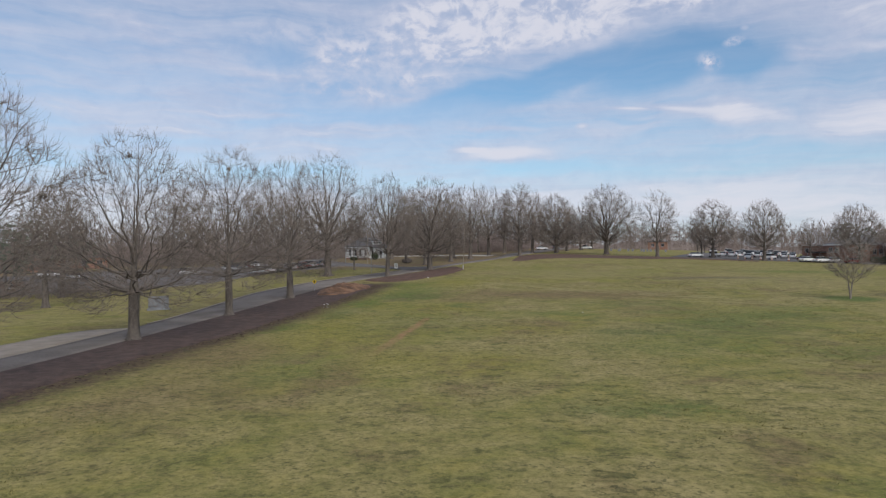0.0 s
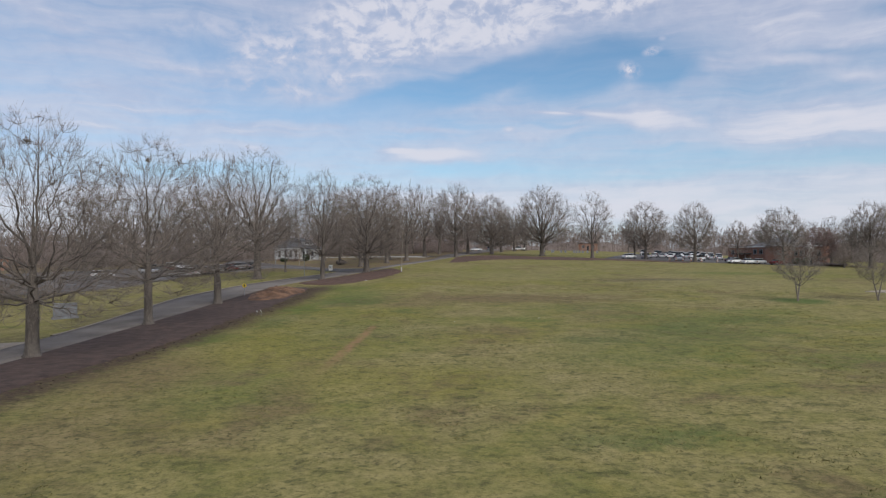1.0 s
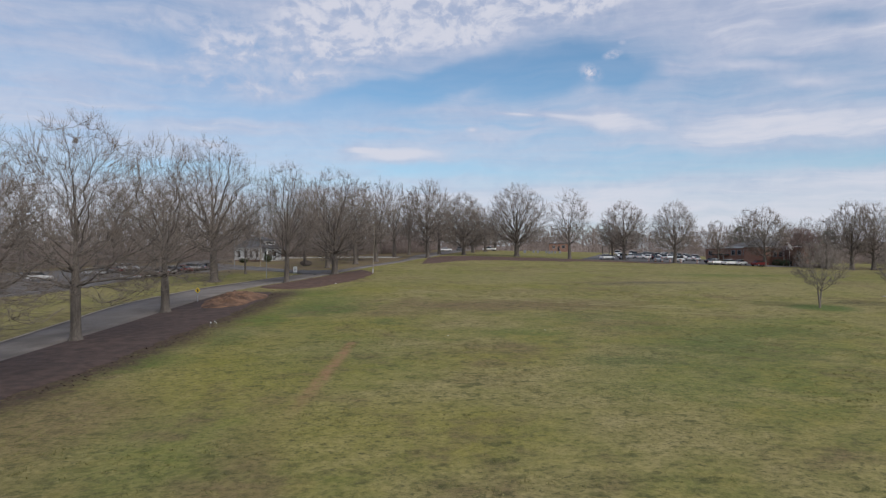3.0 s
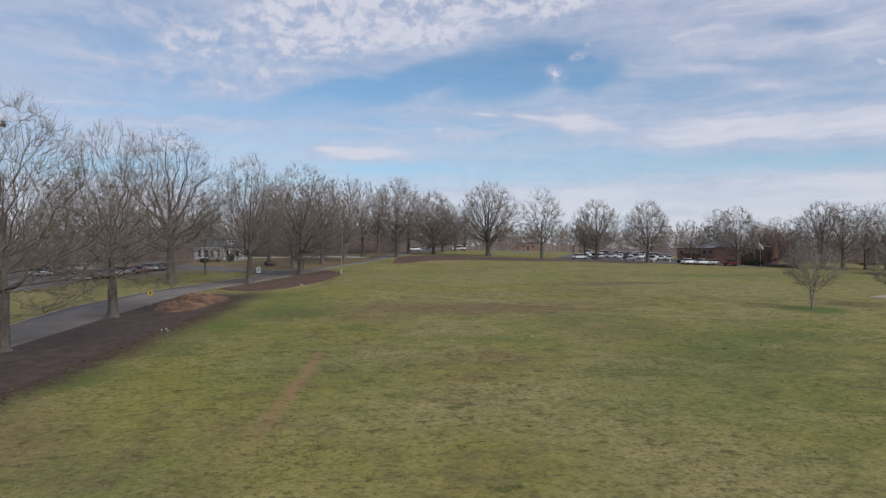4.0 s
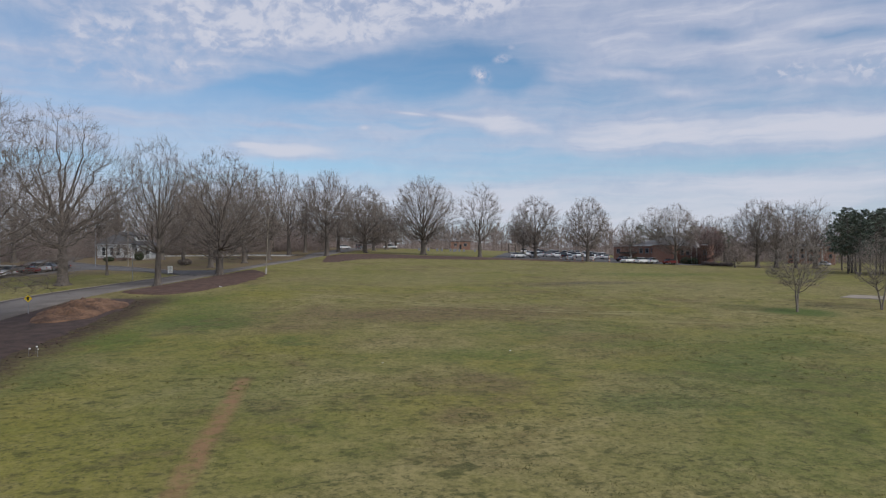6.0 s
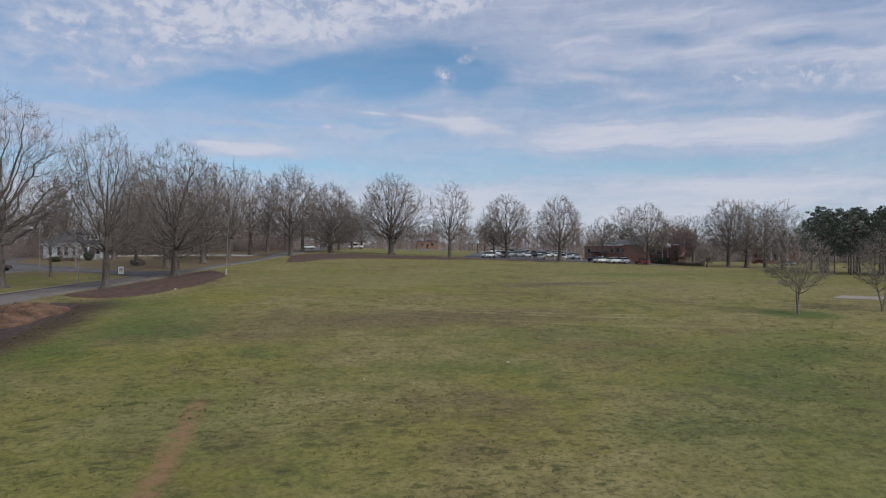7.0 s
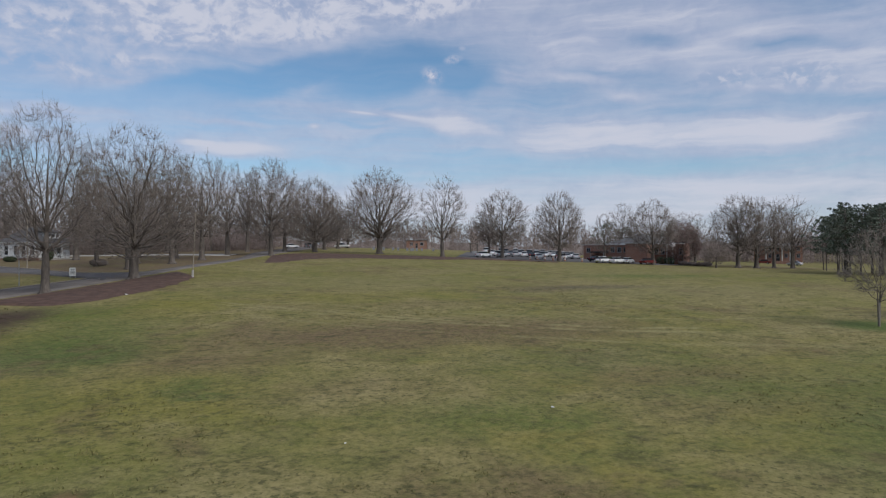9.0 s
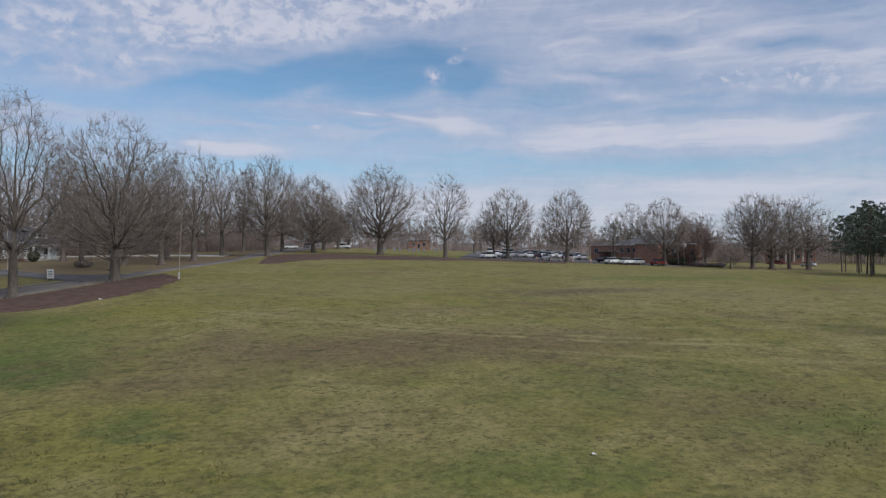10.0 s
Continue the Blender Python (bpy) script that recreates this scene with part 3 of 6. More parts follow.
LANE_NEAR = [(-28.0, -30), (-27.9, 20), (-27.9, 45), (-27.6, 68), (-26.9, 80), (-26.6, 92), (-25.9, 101), (-24.6, 110), (-21.4, 118.5), (-17.6, 124.5), (-13.6, 134.5), (-10.4, 143), (-6.5, 154), (-2.4, 164), (2.6, 176.5), (6.6, 190), (10.6, 204), (17, 226), (26, 262), (40, 320)]
LANE_FAR = [(-31.5, -30), (-31.5, 20), (-31.8, 45), (-32.3, 66), (-33.5, 80), (-34.5, 91), (-34.4, 99), (-32.4, 108), (-29.6, 117.5), (-26.4, 123), (-22.9, 129.5), (-17.2, 138.8), (-12.3, 147.3), (-9.0, 155), (-5.4, 164.5), (-1.0, 175), (2.6, 185), (5.4, 209), (11, 231), (19.5, 266), (33, 323)]
tagged(new("road", band("road", LANE_NEAR, LANE_FAR, LANE_TOP, 0.10, 4, 220)), "narrow grey asphalt park lane with worn edges", "road", kind="structure")


def kerb(line, width, height, side, name="kerb", label="pale concrete kerb along the asphalt lane"):
    pts = resample(line, 1.5)
    verts, faces = [], []
    for i, p in enumerate(pts):
        a, b = pts[max(0, i - 1)], pts[min(len(pts) - 1, i + 1)]
        d = (b - a).normalized()
        nrm = Vector((-d.y, d.x, 0)) * side
        z = ground_z(p.x, p.y)
        for off, h in ((0, -0.1), (0, height), (width, height), (width, -0.1)):
            q = p + nrm * off
            verts.append((q.x, q.y, z + h))
    for i in range(len(pts) - 1):
        for j in range(3):
            faces.append((i * 4 + j, i * 4 + j + 1, i * 4 + 5 + j, i * 4 + 4 + j))
    return tagged(new(name, mesh_of(name, verts, faces, SLAB)), label, "kerb", kind="structure")


kerb([(-32.25, 62), (-32.4, 67), (-33.5, 80), (-34.5, 91), (-34.4, 99), (-32.4, 108), (-29.6, 117.5), (-26.4, 123), (-22.9, 129.5), (-17.4, 138.4)], 0.22, 0.15, 1)
# driveway apron and the drive that leaves the lane
tagged(new("pavement", band("pavement", [(-31.4, 24), (-31.7, 45), (-32.1, 58)], [(-36.8, 24), (-36.6, 46), (-36.6, 54.5), (-35.6, 57.8), (-32.4, 58.6)], SLAB, 0.11, 4, 30)),
       "pale concrete apron beside the asphalt lane", "pavement", kind="structure")
tagged(new("road", band("road", [(-15.4, 135.6), (-17.6, 140), (-21.2, 145), (-26.8, 153.3), (-35.5, 160.5), (-46, 168), (-57, 187), (-60, 240)], [(-11.6, 147.6), (-16.5, 147.6), (-20.3, 150), (-24.8, 156), (-29, 163), (-38.5, 175), (-49, 193), (-52, 240)], ASPHALT, 0.10, 4, 60)),
       "dark asphalt side street past the white house", "road", kind="structure")
kerb([(-11.6, 147.9), (-16.5, 147.7), (-20.3, 150.1), (-24.8, 156.1), (-29, 163.1), (-38.5, 175.1), (-48.2, 192)], 0.22, 0.15, -1, label="pale concrete kerb along the side street")
tagged(new("pavement", band("pavement", [(-115, 108), (-74, 112), (-56, 116.5), (-52.5, 124), (-50.5, 136), (-49.5, 142), (-45, 150), (-40, 155), (-36, 161)], [(-128, 160), (-112, 167), (-96, 171), (-86, 173), (-80, 174), (-72, 178), (-60, 184)], ASPHALT, 0.08, 14, 50)),
       "dark asphalt car park beyond the lane trees", "car park", kind="structure")
tagged(new("pavement", band("pavement", [(52, 193.5), (63, 188.5), (76, 183.6), (86, 179.6), (100, 177)], [(76, 250), (96, 252), (104, 214), (109, 190), (113, 181)], ASPHALT, 0.08, 12, 40)),
       "asphalt car park in front of the brick building", "car park", kind="structure")
tagged(new("pavement", band("pavement", [(0.5, 197), (-12, 205), (-40, 214)], [(2.5, 203), (-11, 210), (-40, 219)], CONCRETE, 0.09, 3, 20)), "pale path joining the lane", "pavement", kind="structure")

# mulch beds
tagged(new("mulch_bed", band("mulch_bed", [(-29.4, 0), (-29.4, 50), (-29.3, 70), (-28.1, 85), (-26.3, 98), (-24.0, 109)], [(-23, 0), (-22.6, 40), (-20.6, 52), (-19.9, 66), (-18.1, 84), (-17.4, 96), (-18.0, 106)], MULCH, 0.07, 12, 190, 0.8, 0.05)),
       "long bed of dark brown bark mulch beside the lane", "mulch bed", kind="structure")
tagged(new("mulch_bed", band("mulch_bed", [(-21.6, 115.5), (-19.6, 120.6), (-14.8, 130.8), (-11.2, 139.5), (-7.6, 148)], [(-19.5, 112), (-14.5, 109.0), (-9.8, 115), (-6.8, 123.5), (-4.6, 136)], RED_MULCH, 0.09, 8, 60, 0.8, 0.1)),
       "reddish brown mulch bed around two oaks", "mulch bed", kind="structure")
tagged(new("mulch_bed", band("mulch_bed", [(5.5, 165), (9.5, 164), (14.5, 178), (22, 183), (30, 181), (39, 178.5), (48, 180), (58, 180), (70, 176)], [(9.2, 196), (14, 211), (23, 213), (31, 203), (40, 198), (50, 195), (60, 190), (72, 181)], RED_MULCH, 0.06, 10, 140, 2.2, 0.04)),
       "dark mulch strip along the far row of trees", "mulch bed", kind="structure")
tagged(new("slab", mesh_of("slab", *[(lambda c: ([(x, y, ground_z(x, y) + h) for h in (-0.1, 0.05) for x, y in c], [(3, 2, 1, 0), (4, 5, 6, 7), (0, 1, 5, 4), (1, 2, 6, 5), (2, 3, 7, 6), (3, 0, 4, 7)]))([(57.0, 89.0), (60.0, 86.4), (64.2, 88.2), (60.6, 91.0)])][0], SLAB)),
       "pale bare concrete slab lying in the grass", "slab")


def build_mulch_pile():
    verts, faces, n, rings = [], [], 90, 30
    for r in range(rings + 1):
        for i in range(n):
            a, u = 2 * math.pi * i / n, r / rings
            w = 1 + 0.25 * noise.noise((math.cos(a) * 1.5, math.sin(a) * 1.5, 2.0))
            x, y = -21.2 + math.cos(a) * 3.3 * u * w, 97.5 + math.sin(a) * 8.6 * u * w
            h = 0.8 * (1 - u) ** 0.75 * (1 + 0.75 * noise.noise((x * 0.6, y * 0.6, 1))) + (0.26 * noise.noise((x * 1.7, y * 1.7, 4)) + 0.14 * noise.noise((x * 4.3, y * 4.3, 8))) * min(1.0, 2.5 * (1 - u))
            verts.append((x, y, ground_z(x, y) + 0.12 + h - (0.25 if r == rings else 0)))
    for r in range(rings):
        for i in range(n):
            faces.append((r * n + i, r * n + (i + 1) % n, (r + 1) * n + (i + 1) % n, (r + 1) * n + i))
    tagged(new("chip_mound", mesh_of("chip_mound", verts, faces, FRESH_MULCH, True)), "low mound of fresh orange-brown wood chips beside the lane", "mulch pile")


build_mulch_pile()


def build_chips():
    """Loose bark chips strewn over the edge of the long bed."""
    rng = random.Random(91)
    edge = resample([(-21.8, 20), (-21.6, 40), (-19.6, 52), (-19.0, 66), (-17.2, 84), (-16.6, 96), (-17.4, 106)], 0.4)
    verts, faces = [], []
    for _ in range(500):
        p = rng.choice(edge)
        x, y = p.x + rng.gauss(-0.5, 0.6), p.y + rng.gauss(0, 0.5)
        z, a, ln = ground_z(x, y) + 0.015, rng.uniform(0, 6.28), rng.uniform(0.04, 0.11)
        dx, dy, b = math.cos(a) * ln, math.sin(a) * ln, len(verts)
        verts += [(x - dx, y - dy, z), (x - dy * 0.35, y + dx * 0.35, z + rng.uniform(0.01, 0.035)), (x + dx, y + dy, z + rng.uniform(0, 0.02)), (x + dy * 0.35, y - dx * 0.35, z - 0.05)]
        faces += [(b, b + 1, b + 2), (b, b + 2, b + 3), (b, b + 3, b + 1), (b + 1, b + 3, b + 2)]
    tagged(new("bark_chips", mesh_of("bark_chips", verts, faces, MULCH)), "loose dark bark chips strewn along the bed's edge", "mulch", kind="stuff")


build_chips()


# ------------------------------------------------------------------ bare trees
def limbs_to_mesh(name, segs, mat):
    """segs: rows of p0 (3), p1 (3), r0, r1. Many-sided where thick, three-sided where thin, a spike where the end radius is 0."""
    s = np.array(segs)
    verts, faces, base = [], [], 0
    d = s[:, 3:6] - s[:, 0:3]
    d /= np.maximum(np.linalg.norm(d, axis=1, keepdims=True), 1e-6)
    ref = np.where(np.abs(d[:, 2:3]) > 0.9, np.array([[1.0, 0, 0]]), np.array([[0, 0, 1.0]]))
    u = np.cross(d, ref)
    u /= np.linalg.norm(u, axis=1, keepdims=True)
    v = np.cross(d, u)
    sides = np.where(s[:, 7] <= 0, 1, np.where(s[:, 6] > 0.12, 8, np.where(s[:, 6] > 0.05, 6, 3)))
    for k in (8, 6, 3, 1):
        idx = np.nonzero(sides == k)[0]
        if not len(idx):
            continue
        m = 3 if k == 1 else k
        ang = np.arange(m) * 2 * np.pi / m
        ring = np.cos(ang)[None, :, None] * u[idx][:, None, :] + np.sin(ang)[None, :, None] * v[idx][:, None, :]
        lo = s[idx, None, 0:3] + ring * s[idx, 6][:, None, None]
        if k == 1:
            block = np.concatenate([lo, s[idx, None, 3:6]], axis=1)
            f = [(b + i, b + (i + 1) % 3, b + 3) for b in range(base, base + 4 * len(idx), 4) for i in range(3)]
        else:
            hi = s[idx, None, 3:6] + ring * s[idx, 7][:, None, None]
            block = np.concatenate([lo, hi], axis=1)
            f = [(b + i, b + (i + 1) % m, b + m + (i + 1) % m, b + m + i) for b in range(base, base + 2 * m * len(idx), 2 * m) for i in range(m)]
        verts.append(block.reshape(-1, 3))
        faces += f
        base += block.shape[0] * block.shape[1]
    return mesh_of(name, np.concatenate(verts).tolist(), faces, mat, True)


def grow_tree(rng, height, width, girth, fork=0.2, limbs=16, buds=900, density=1.0, low=0.7, pear=0.0, twig_r=0.011, stems=1, straight=0.5, rich=1.0):
    """Rows for the wood and for the fine twigs of one bare tree, at the origin. Limbs, branches and branchlets reach, level by
    level, for places spread through the crown's hull, each from the nearest fitting spot of the level before.
    low: where the crown begins, as a share of the fork's height; pear: how far the widest part lies below the middle;
    rich: how thickly branchlets fill it."""
    gen = np.random.default_rng(rng.randrange(1 << 30))
    twig_r *= 1.22
    bottom, half = height * fork * low, width * 0.475
    phase = gen.uniform(0, 6.28, 3)

    def hull(t, a):
        w = np.sin(np.pi * np.clip(t, 0.0, 1.0) ** (0.84 - 0.25 * pear)) ** 0.60
        return half * w * (1 + 0.09 * np.sin(3 * a + phase[0]) + 0.07 * np.sin(5 * a + phase[1] + 6 * t) + 0.04 * np.sin(9 * t + phase[2] + 2 * a))

    level = np.linspace(0.02, 0.98, 200)
    girdle = np.cumsum(np.sin(np.pi * level ** (0.84 - 0.25 * pear)) ** 1.0 + 0.12)
    girdle = (girdle - girdle[0]) / (girdle[-1] - girdle[0])

    def places(count, inner, outer):
        t = np.interp(np.clip((np.arange(count) + gen.random(count)) / count, 0.0, 1.0), girdle, level)
        t = t + (gen.random(count) - 0.5) * 0.05
        a = np.arange(count) * 2.39996 + gen.normal(0, 0.25, count)
        k = np.sqrt(gen.uniform(inner ** 2, outer ** 2, count))
        r = hull(np.clip(t, 0.02, 0.98), a) * k
        z = bottom + (height * 1.02 - bottom) * np.clip(0.5 + (t - 0.5) * (0.55 + 0.45 * k), 0.0, 1.0)
        return np.stack([np.cos(a) * r, np.sin(a) * r, z], axis=1)

    wood, fine = [], []
    # trunk and leader
    lean = gen.normal(0, 0.012, 2)
    top = height * (0.54 + 0.30 * straight if stems == 1 else 0.55)
    heads = []
    for sidx in range(stems):
        a = 6.28 * sidx / max(stems, 1) + 0.5
        line = [np.array([0, 0, -0.3])]
        zs = [0.0, 0.35, 0.8, 1.5] if height > 10 else [0.0, 0.4]
        zs += list(np.linspace(max(zs[-1] + 1.0, height * fork * 0.7), top, 9))
        for z in zs:
            out_r = 0 if stems == 1 else 0.05 + 0.20 * max(z - 0.35, 0)
            wob = gen.normal(0, 0.006, 2) * height * max(0, z / height - fork)
            line.append(np.array([lean[0] * z + wob[0] + math.cos(a) * out_r, lean[1] * z + wob[1] + math.sin(a) * out_r, z]))
        g = girth / 2 / (1 if stems == 1 else 1.5)
        rr = []
        for p in line:
            if p[2] < height * fork:
                rr.append(g * (1 + 0.6 * math.exp(-max(p[2], 0) * 2.4) if stems == 1 else 1.0))
            else:
                u = (p[2] - height * fork) / (top - height * fork + 0.01)
                rr.append(max(0.03 if height > 10 else 0.012, g * 0.78 * (1 - u) ** 1.25))
        for i in range(len(line) - 1):
            wood.append((*line[i], *line[i + 1], rr[i], rr[i + 1]))
        for p, r in zip(line, rr):
            if p[2] > height * fork * 0.85:
                heads.append((p, r))
    if stems == 1:
        for i in range(6):
            a = i * 1.047 + rng.uniform(-0.3, 0.3)
            wood.append((0, 0, 0.5, math.cos(a) * girth * 0.95, math.sin(a) * girth * 0.95, -0.12, girth * 0.27, girth * 0.09))
    # limbs: leave the trunk low, sweep outwards and up to the hull
    hp = np.array([p for p, r in heads])
    hr = np.array([r for p, r in heads])
    unit = height / 18
    stout = max(unit, 0.85)
    up = np.array([0, 0, 1.0])
    runs = []                                  # finished limbs: list of points, radii

    def depth(p):
        """0 on the axis, 1 on the hull."""
        t = (p[2] - bottom) / (height - bottom)
        if t <= 0.0 or t >= 1.06:
            return 2.0
        t = min(t, 0.985)
        return math.hypot(p[0], p[1]) / max(hull(t, math.atan2(p[1], p[0])), 0.05)

    for q in places(int(limbs * 1.6), 0.55, 0.92):
        flat = math.hypot(q[0], q[1])
        rise = (q[2] - bottom) / (height - bottom)
        z = height * (fork + (0.50 - fork) * max(0, rise - 0.1) ** (1.1 + straight * 0.5)) * rng.uniform(0.9, 1.1)
        z = min(max(z, height * fork), max(height * fork, q[2] - 0.55 * flat))
        i = int(np.abs(hp[:, 2] - z).argmin())
        p = hp[i]
        ln = np.linalg.norm(q - p)
        c = p + (q - p) * 0.45 + np.array([q[0], q[1], 0]) * 0.17 - up * 0.05 * ln + gen.normal(0, 0.04, 3) * ln
        n = 9
        u = np.linspace(0, 1, n + 1)[:, None]
        line = (1 - u) ** 2 * p + 2 * u * (1 - u) * c + u ** 2 * q
        line[1:-1] += gen.normal(0, 0.016, (n - 1, 3)) * ln
        r0 = min(hr[i] * 0.75, girth * ((0.055 if stems == 1 else 0.16) + 0.0075 * ln))
        rr = 0.016 * stout + (r0 - 0.016 * stout) * (1 - np.linspace(0, 1, n + 1)) ** 0.85
        for j in range(n):
            wood.append((*line[j], *line[j + 1], rr[j], rr[j + 1]))
        runs.append((line, rr))
    runs.append((hp, hr))

    def shoots(parents, gap, first, spread, share, least, most_long, step, r_most, tip, reach, lift, rows):
        """Side shoots all along the parents, at a narrow angle, straight and slightly rising."""
        made = []
        for line, rr in parents:
            seg = np.linalg.norm(np.diff(line, axis=0), axis=1)
            at = np.concatenate([[0], np.cumsum(seg)])
            total = at[-1]
            s, k = total * first + gap * rng.random(), rng.random() * 6.28
            while s < total:
                j = min(len(seg) - 1, int(np.searchsorted(at, s) - 1))
                f = (s - at[j]) / max(seg[j], 1e-6)
                p = line[j] * (1 - f) + line[j + 1] * f
                d = (line[j + 1] - line[j]) / max(seg[j], 1e-6)
                side = np.cross(d, up + 0.01)
                side /= max(np.linalg.norm(side), 1e-6)
                other = np.cross(d, side)
                k += 2.4
                turn = spread * rng.uniform(0.7, 1.25)
                w = d * math.cos(turn) + (side * math.cos(k) + other * math.sin(k)) * math.sin(turn)
                w = w + np.array([p[0], p[1], 0]) * (0.38 / max(half, 0.1)) + up * lift
                w /= np.linalg.norm(w)
                goal = min(most_long, least + share * (total - s)) * rng.uniform(0.75, 1.2)
                n = max(2, int(goal / step + 0.5))
                pts = [p]
                edge = reach * rng.uniform(0.86, 1.13)
                for _ in range(n):
                    w = w + up * 0.025 + gen.normal(0, 0.045, 3)
                    w /= np.linalg.norm(w)
                    e = pts[-1] + w * (goal / n)
                    if depth(e) > edge and len(pts) > 1:
                        break
                    pts.append(e)
                r0 = max(tip, min(r_most, 0.65 * (rr[j] * (1 - f) + rr[j + 1] * f)))
                q = np.linspace(r0, tip, len(pts))
                for a in range(len(pts) - 1):
                    rows.append((*pts[a], *pts[a + 1], q[a], q[a + 1]))
                made.append((np.array(pts), q))
                s += gap * rng.uniform(0.7, 1.3)
        return made

    fill = (max(buds, 300) / 1400) ** 0.4
    branches = shoots(runs, 1.15 * unit / fill, 0.30, 0.82, 0.50, 1.9 * unit, 5.0 * unit, 0.95 * unit, 0.028 * stout, 0.007 * stout, 0.98, 0.20, wood)
    sprays = shoots(branches + [(l[-5:], r[-5:]) for l, r in runs], 0.80 * unit / fill, 0.22, 0.70, 0.40, 1.1 * unit, 2.3 * unit, (1.0 if twig_r < 0.024 else 2.4) * unit, 0.011 * stout, twig_r * 0.5, 1.0, 0.26, fine)
    # branchlets that reach from the nearest fitting wood to places all over the crown, the later ones from the earlier
    wood_at = np.concatenate([l[1:] for l, r in branches] + [l[3:] for l, r in runs[:-1]])
    spurs = []
    for share, inner, thick in ((0.30, 0.25, 1.5), (0.70, 0.40, 1.0)):
        rim = int(max(buds, 500) * share * rich)
        t = np.interp(gen.random(rim), girdle, level)
        a = gen.uniform(0, 6.2832, rim)
        k = np.sqrt(gen.uniform(inner, 1.0, rim)) * gen.uniform(0.9, 1.09, rim)
        r = hull(t, a) * k
        goal = np.stack([np.cos(a) * r, np.sin(a) * r, bottom + (height * 1.02 - bottom) * t], axis=1)
        gap = goal[:, None] - wood_at[None]
        cost = np.linalg.norm(gap, axis=2) * gen.uniform(0.7, 1.3, (1, len(wood_at))) + 1.1 * np.maximum(0, -gap[:, :, 2])
        cost += 0.7 * np.maximum(0, np.linalg.norm(wood_at[:, :2], axis=1)[None] - r[:, None])
        ray = goal - np.array([0, 0, bottom + 0.12 * height])
        ray /= np.linalg.norm(ray, axis=1, keepdims=True)
        along = (gap * ray[:, None]).sum(axis=2)
        cost += 1.3 * np.sqrt(np.maximum((gap ** 2).sum(axis=2) - along ** 2, 0)) + 1.0 * np.maximum(0, -along)
        o = wood_at[cost.argmin(axis=1)]
        reach = np.linalg.norm(goal - o, axis=1)
        fits = (reach > 0.25 * unit) & (reach < 4.5 * unit)
        o, goal, reach = o[fits], goal[fits], reach[fits][:, None]
        m = o + (goal - o) * 0.5 + gen.normal(0, 0.06, goal.shape) * reach + np.array([0.10, 0.10, 0]) * (goal - o) - up * 0.08 * reach
        one = np.ones_like(reach)
        fine += np.concatenate([o, m, one * max(twig_r, 0.011 * unit) * thick, one * twig_r * 0.75 * thick], axis=1).tolist()
        fine += np.concatenate([m, goal, one * twig_r * 0.75 * thick, one * 0.0], axis=1).tolist()
        spurs += [np.concatenate([o, m], axis=1), np.concatenate([m, goal], axis=1), np.concatenate([m, goal], axis=1)]
        wood_at = np.concatenate([wood_at, m, goal * 0.6 + m * 0.4])
    # the finest twigs, brushing outwards and up, in two orders
    rows = np.array([(*l[i], *l[i + 1]) for l, r in sprays for i in range(len(l) - 1)] + [(*l[-2], *l[-1]) for l, r in branches])
    rows = np.concatenate([rows] + spurs)
    for share, long, wild in ((0.55, 0.92, 0.32), (0.45, 0.62, 0.40)):
        count = int(buds * (5.6 if twig_r < 0.024 else 10.5) * density * share)
        pick = rows[gen.integers(0, len(rows), count)]
        f = gen.random((count, 1)) ** 0.8
        o = pick[:, :3] * (1 - f) + pick[:, 3:] * f
        d = pick[:, 3:] - pick[:, :3]
        d /= np.maximum(np.linalg.norm(d, axis=1, keepdims=True), 1e-6)
        w = d * 0.8 + gen.normal(0, wild, (count, 3))
        w[:, :2] += o[:, :2] / width * 0.5
        w[:, 2] += 0.36
        w /= np.linalg.norm(w, axis=1, keepdims=True)
        e = o + w * gen.uniform(0.5, 1.1, (count, 1)) * long * min(unit, 1.25) * (1.0 if twig_r < 0.024 else 1.3)
        fine += np.concatenate([o, e, np.full((count, 1), twig_r * (0.62 if share > 0.5 else 0.55) * (1.0 if twig_r < 0.024 else 0.8)), np.zeros((count, 1))], axis=1).tolist()
        rows = np.concatenate([o, e], axis=1)
    return wood, fine


def bare_tree(seed, x, y, height, width, girth, label, name="oak_tree", twig_mat=None, bark=None, turn=0.0, group="", **shape):
    rng = random.Random(seed)
    wood, fine = grow_tree(rng, height, width, girth, **shape)
    ob = empty(name, on_ground(x, y), turn, label=label, category="tree", group=group)
    part("trunk", limbs_to_mesh("trunk", wood, bark or BARK), BARK, ob, "grey bark trunk and limbs")
    part("crown", limbs_to_mesh("crown", fine, twig_mat or TWIG), TWIG, ob, "leafless crown of fine brown twigs")
    return ob


ROW = "oaks along the lane"
bare_tree(1, -27.4, 32.5, 17.6, 15, 0.85, "tall leafless oak in dark mulch beside the lane", group=ROW, fork=0.2, buds=1500, density=1.4)
bare_tree(2, -27.6, 51.0, 16.9, 16.0, 0.85, "leafless oak with flared roots standing in dark mulch", group=ROW, fork=0.23, limbs=17, buds=2350, density=1.4, low=0.5, pear=0.9)
bare_tree(3, -27.0, 68.8, 17.9, 17.5, 0.8, "leafless oak with open upright limbs in dark mulch", group=ROW, fork=0.25, limbs=16, buds=2350, density=1.4, low=0.55, pear=0.8)
bare_tree(4, -26.1, 87.3, 18.9, 17.0, 0.9, "leafless oak beside a yellow road sign", group=ROW, fork=0.2, limbs=17, buds=2350, density=1.4, low=0.55, pear=0.9)
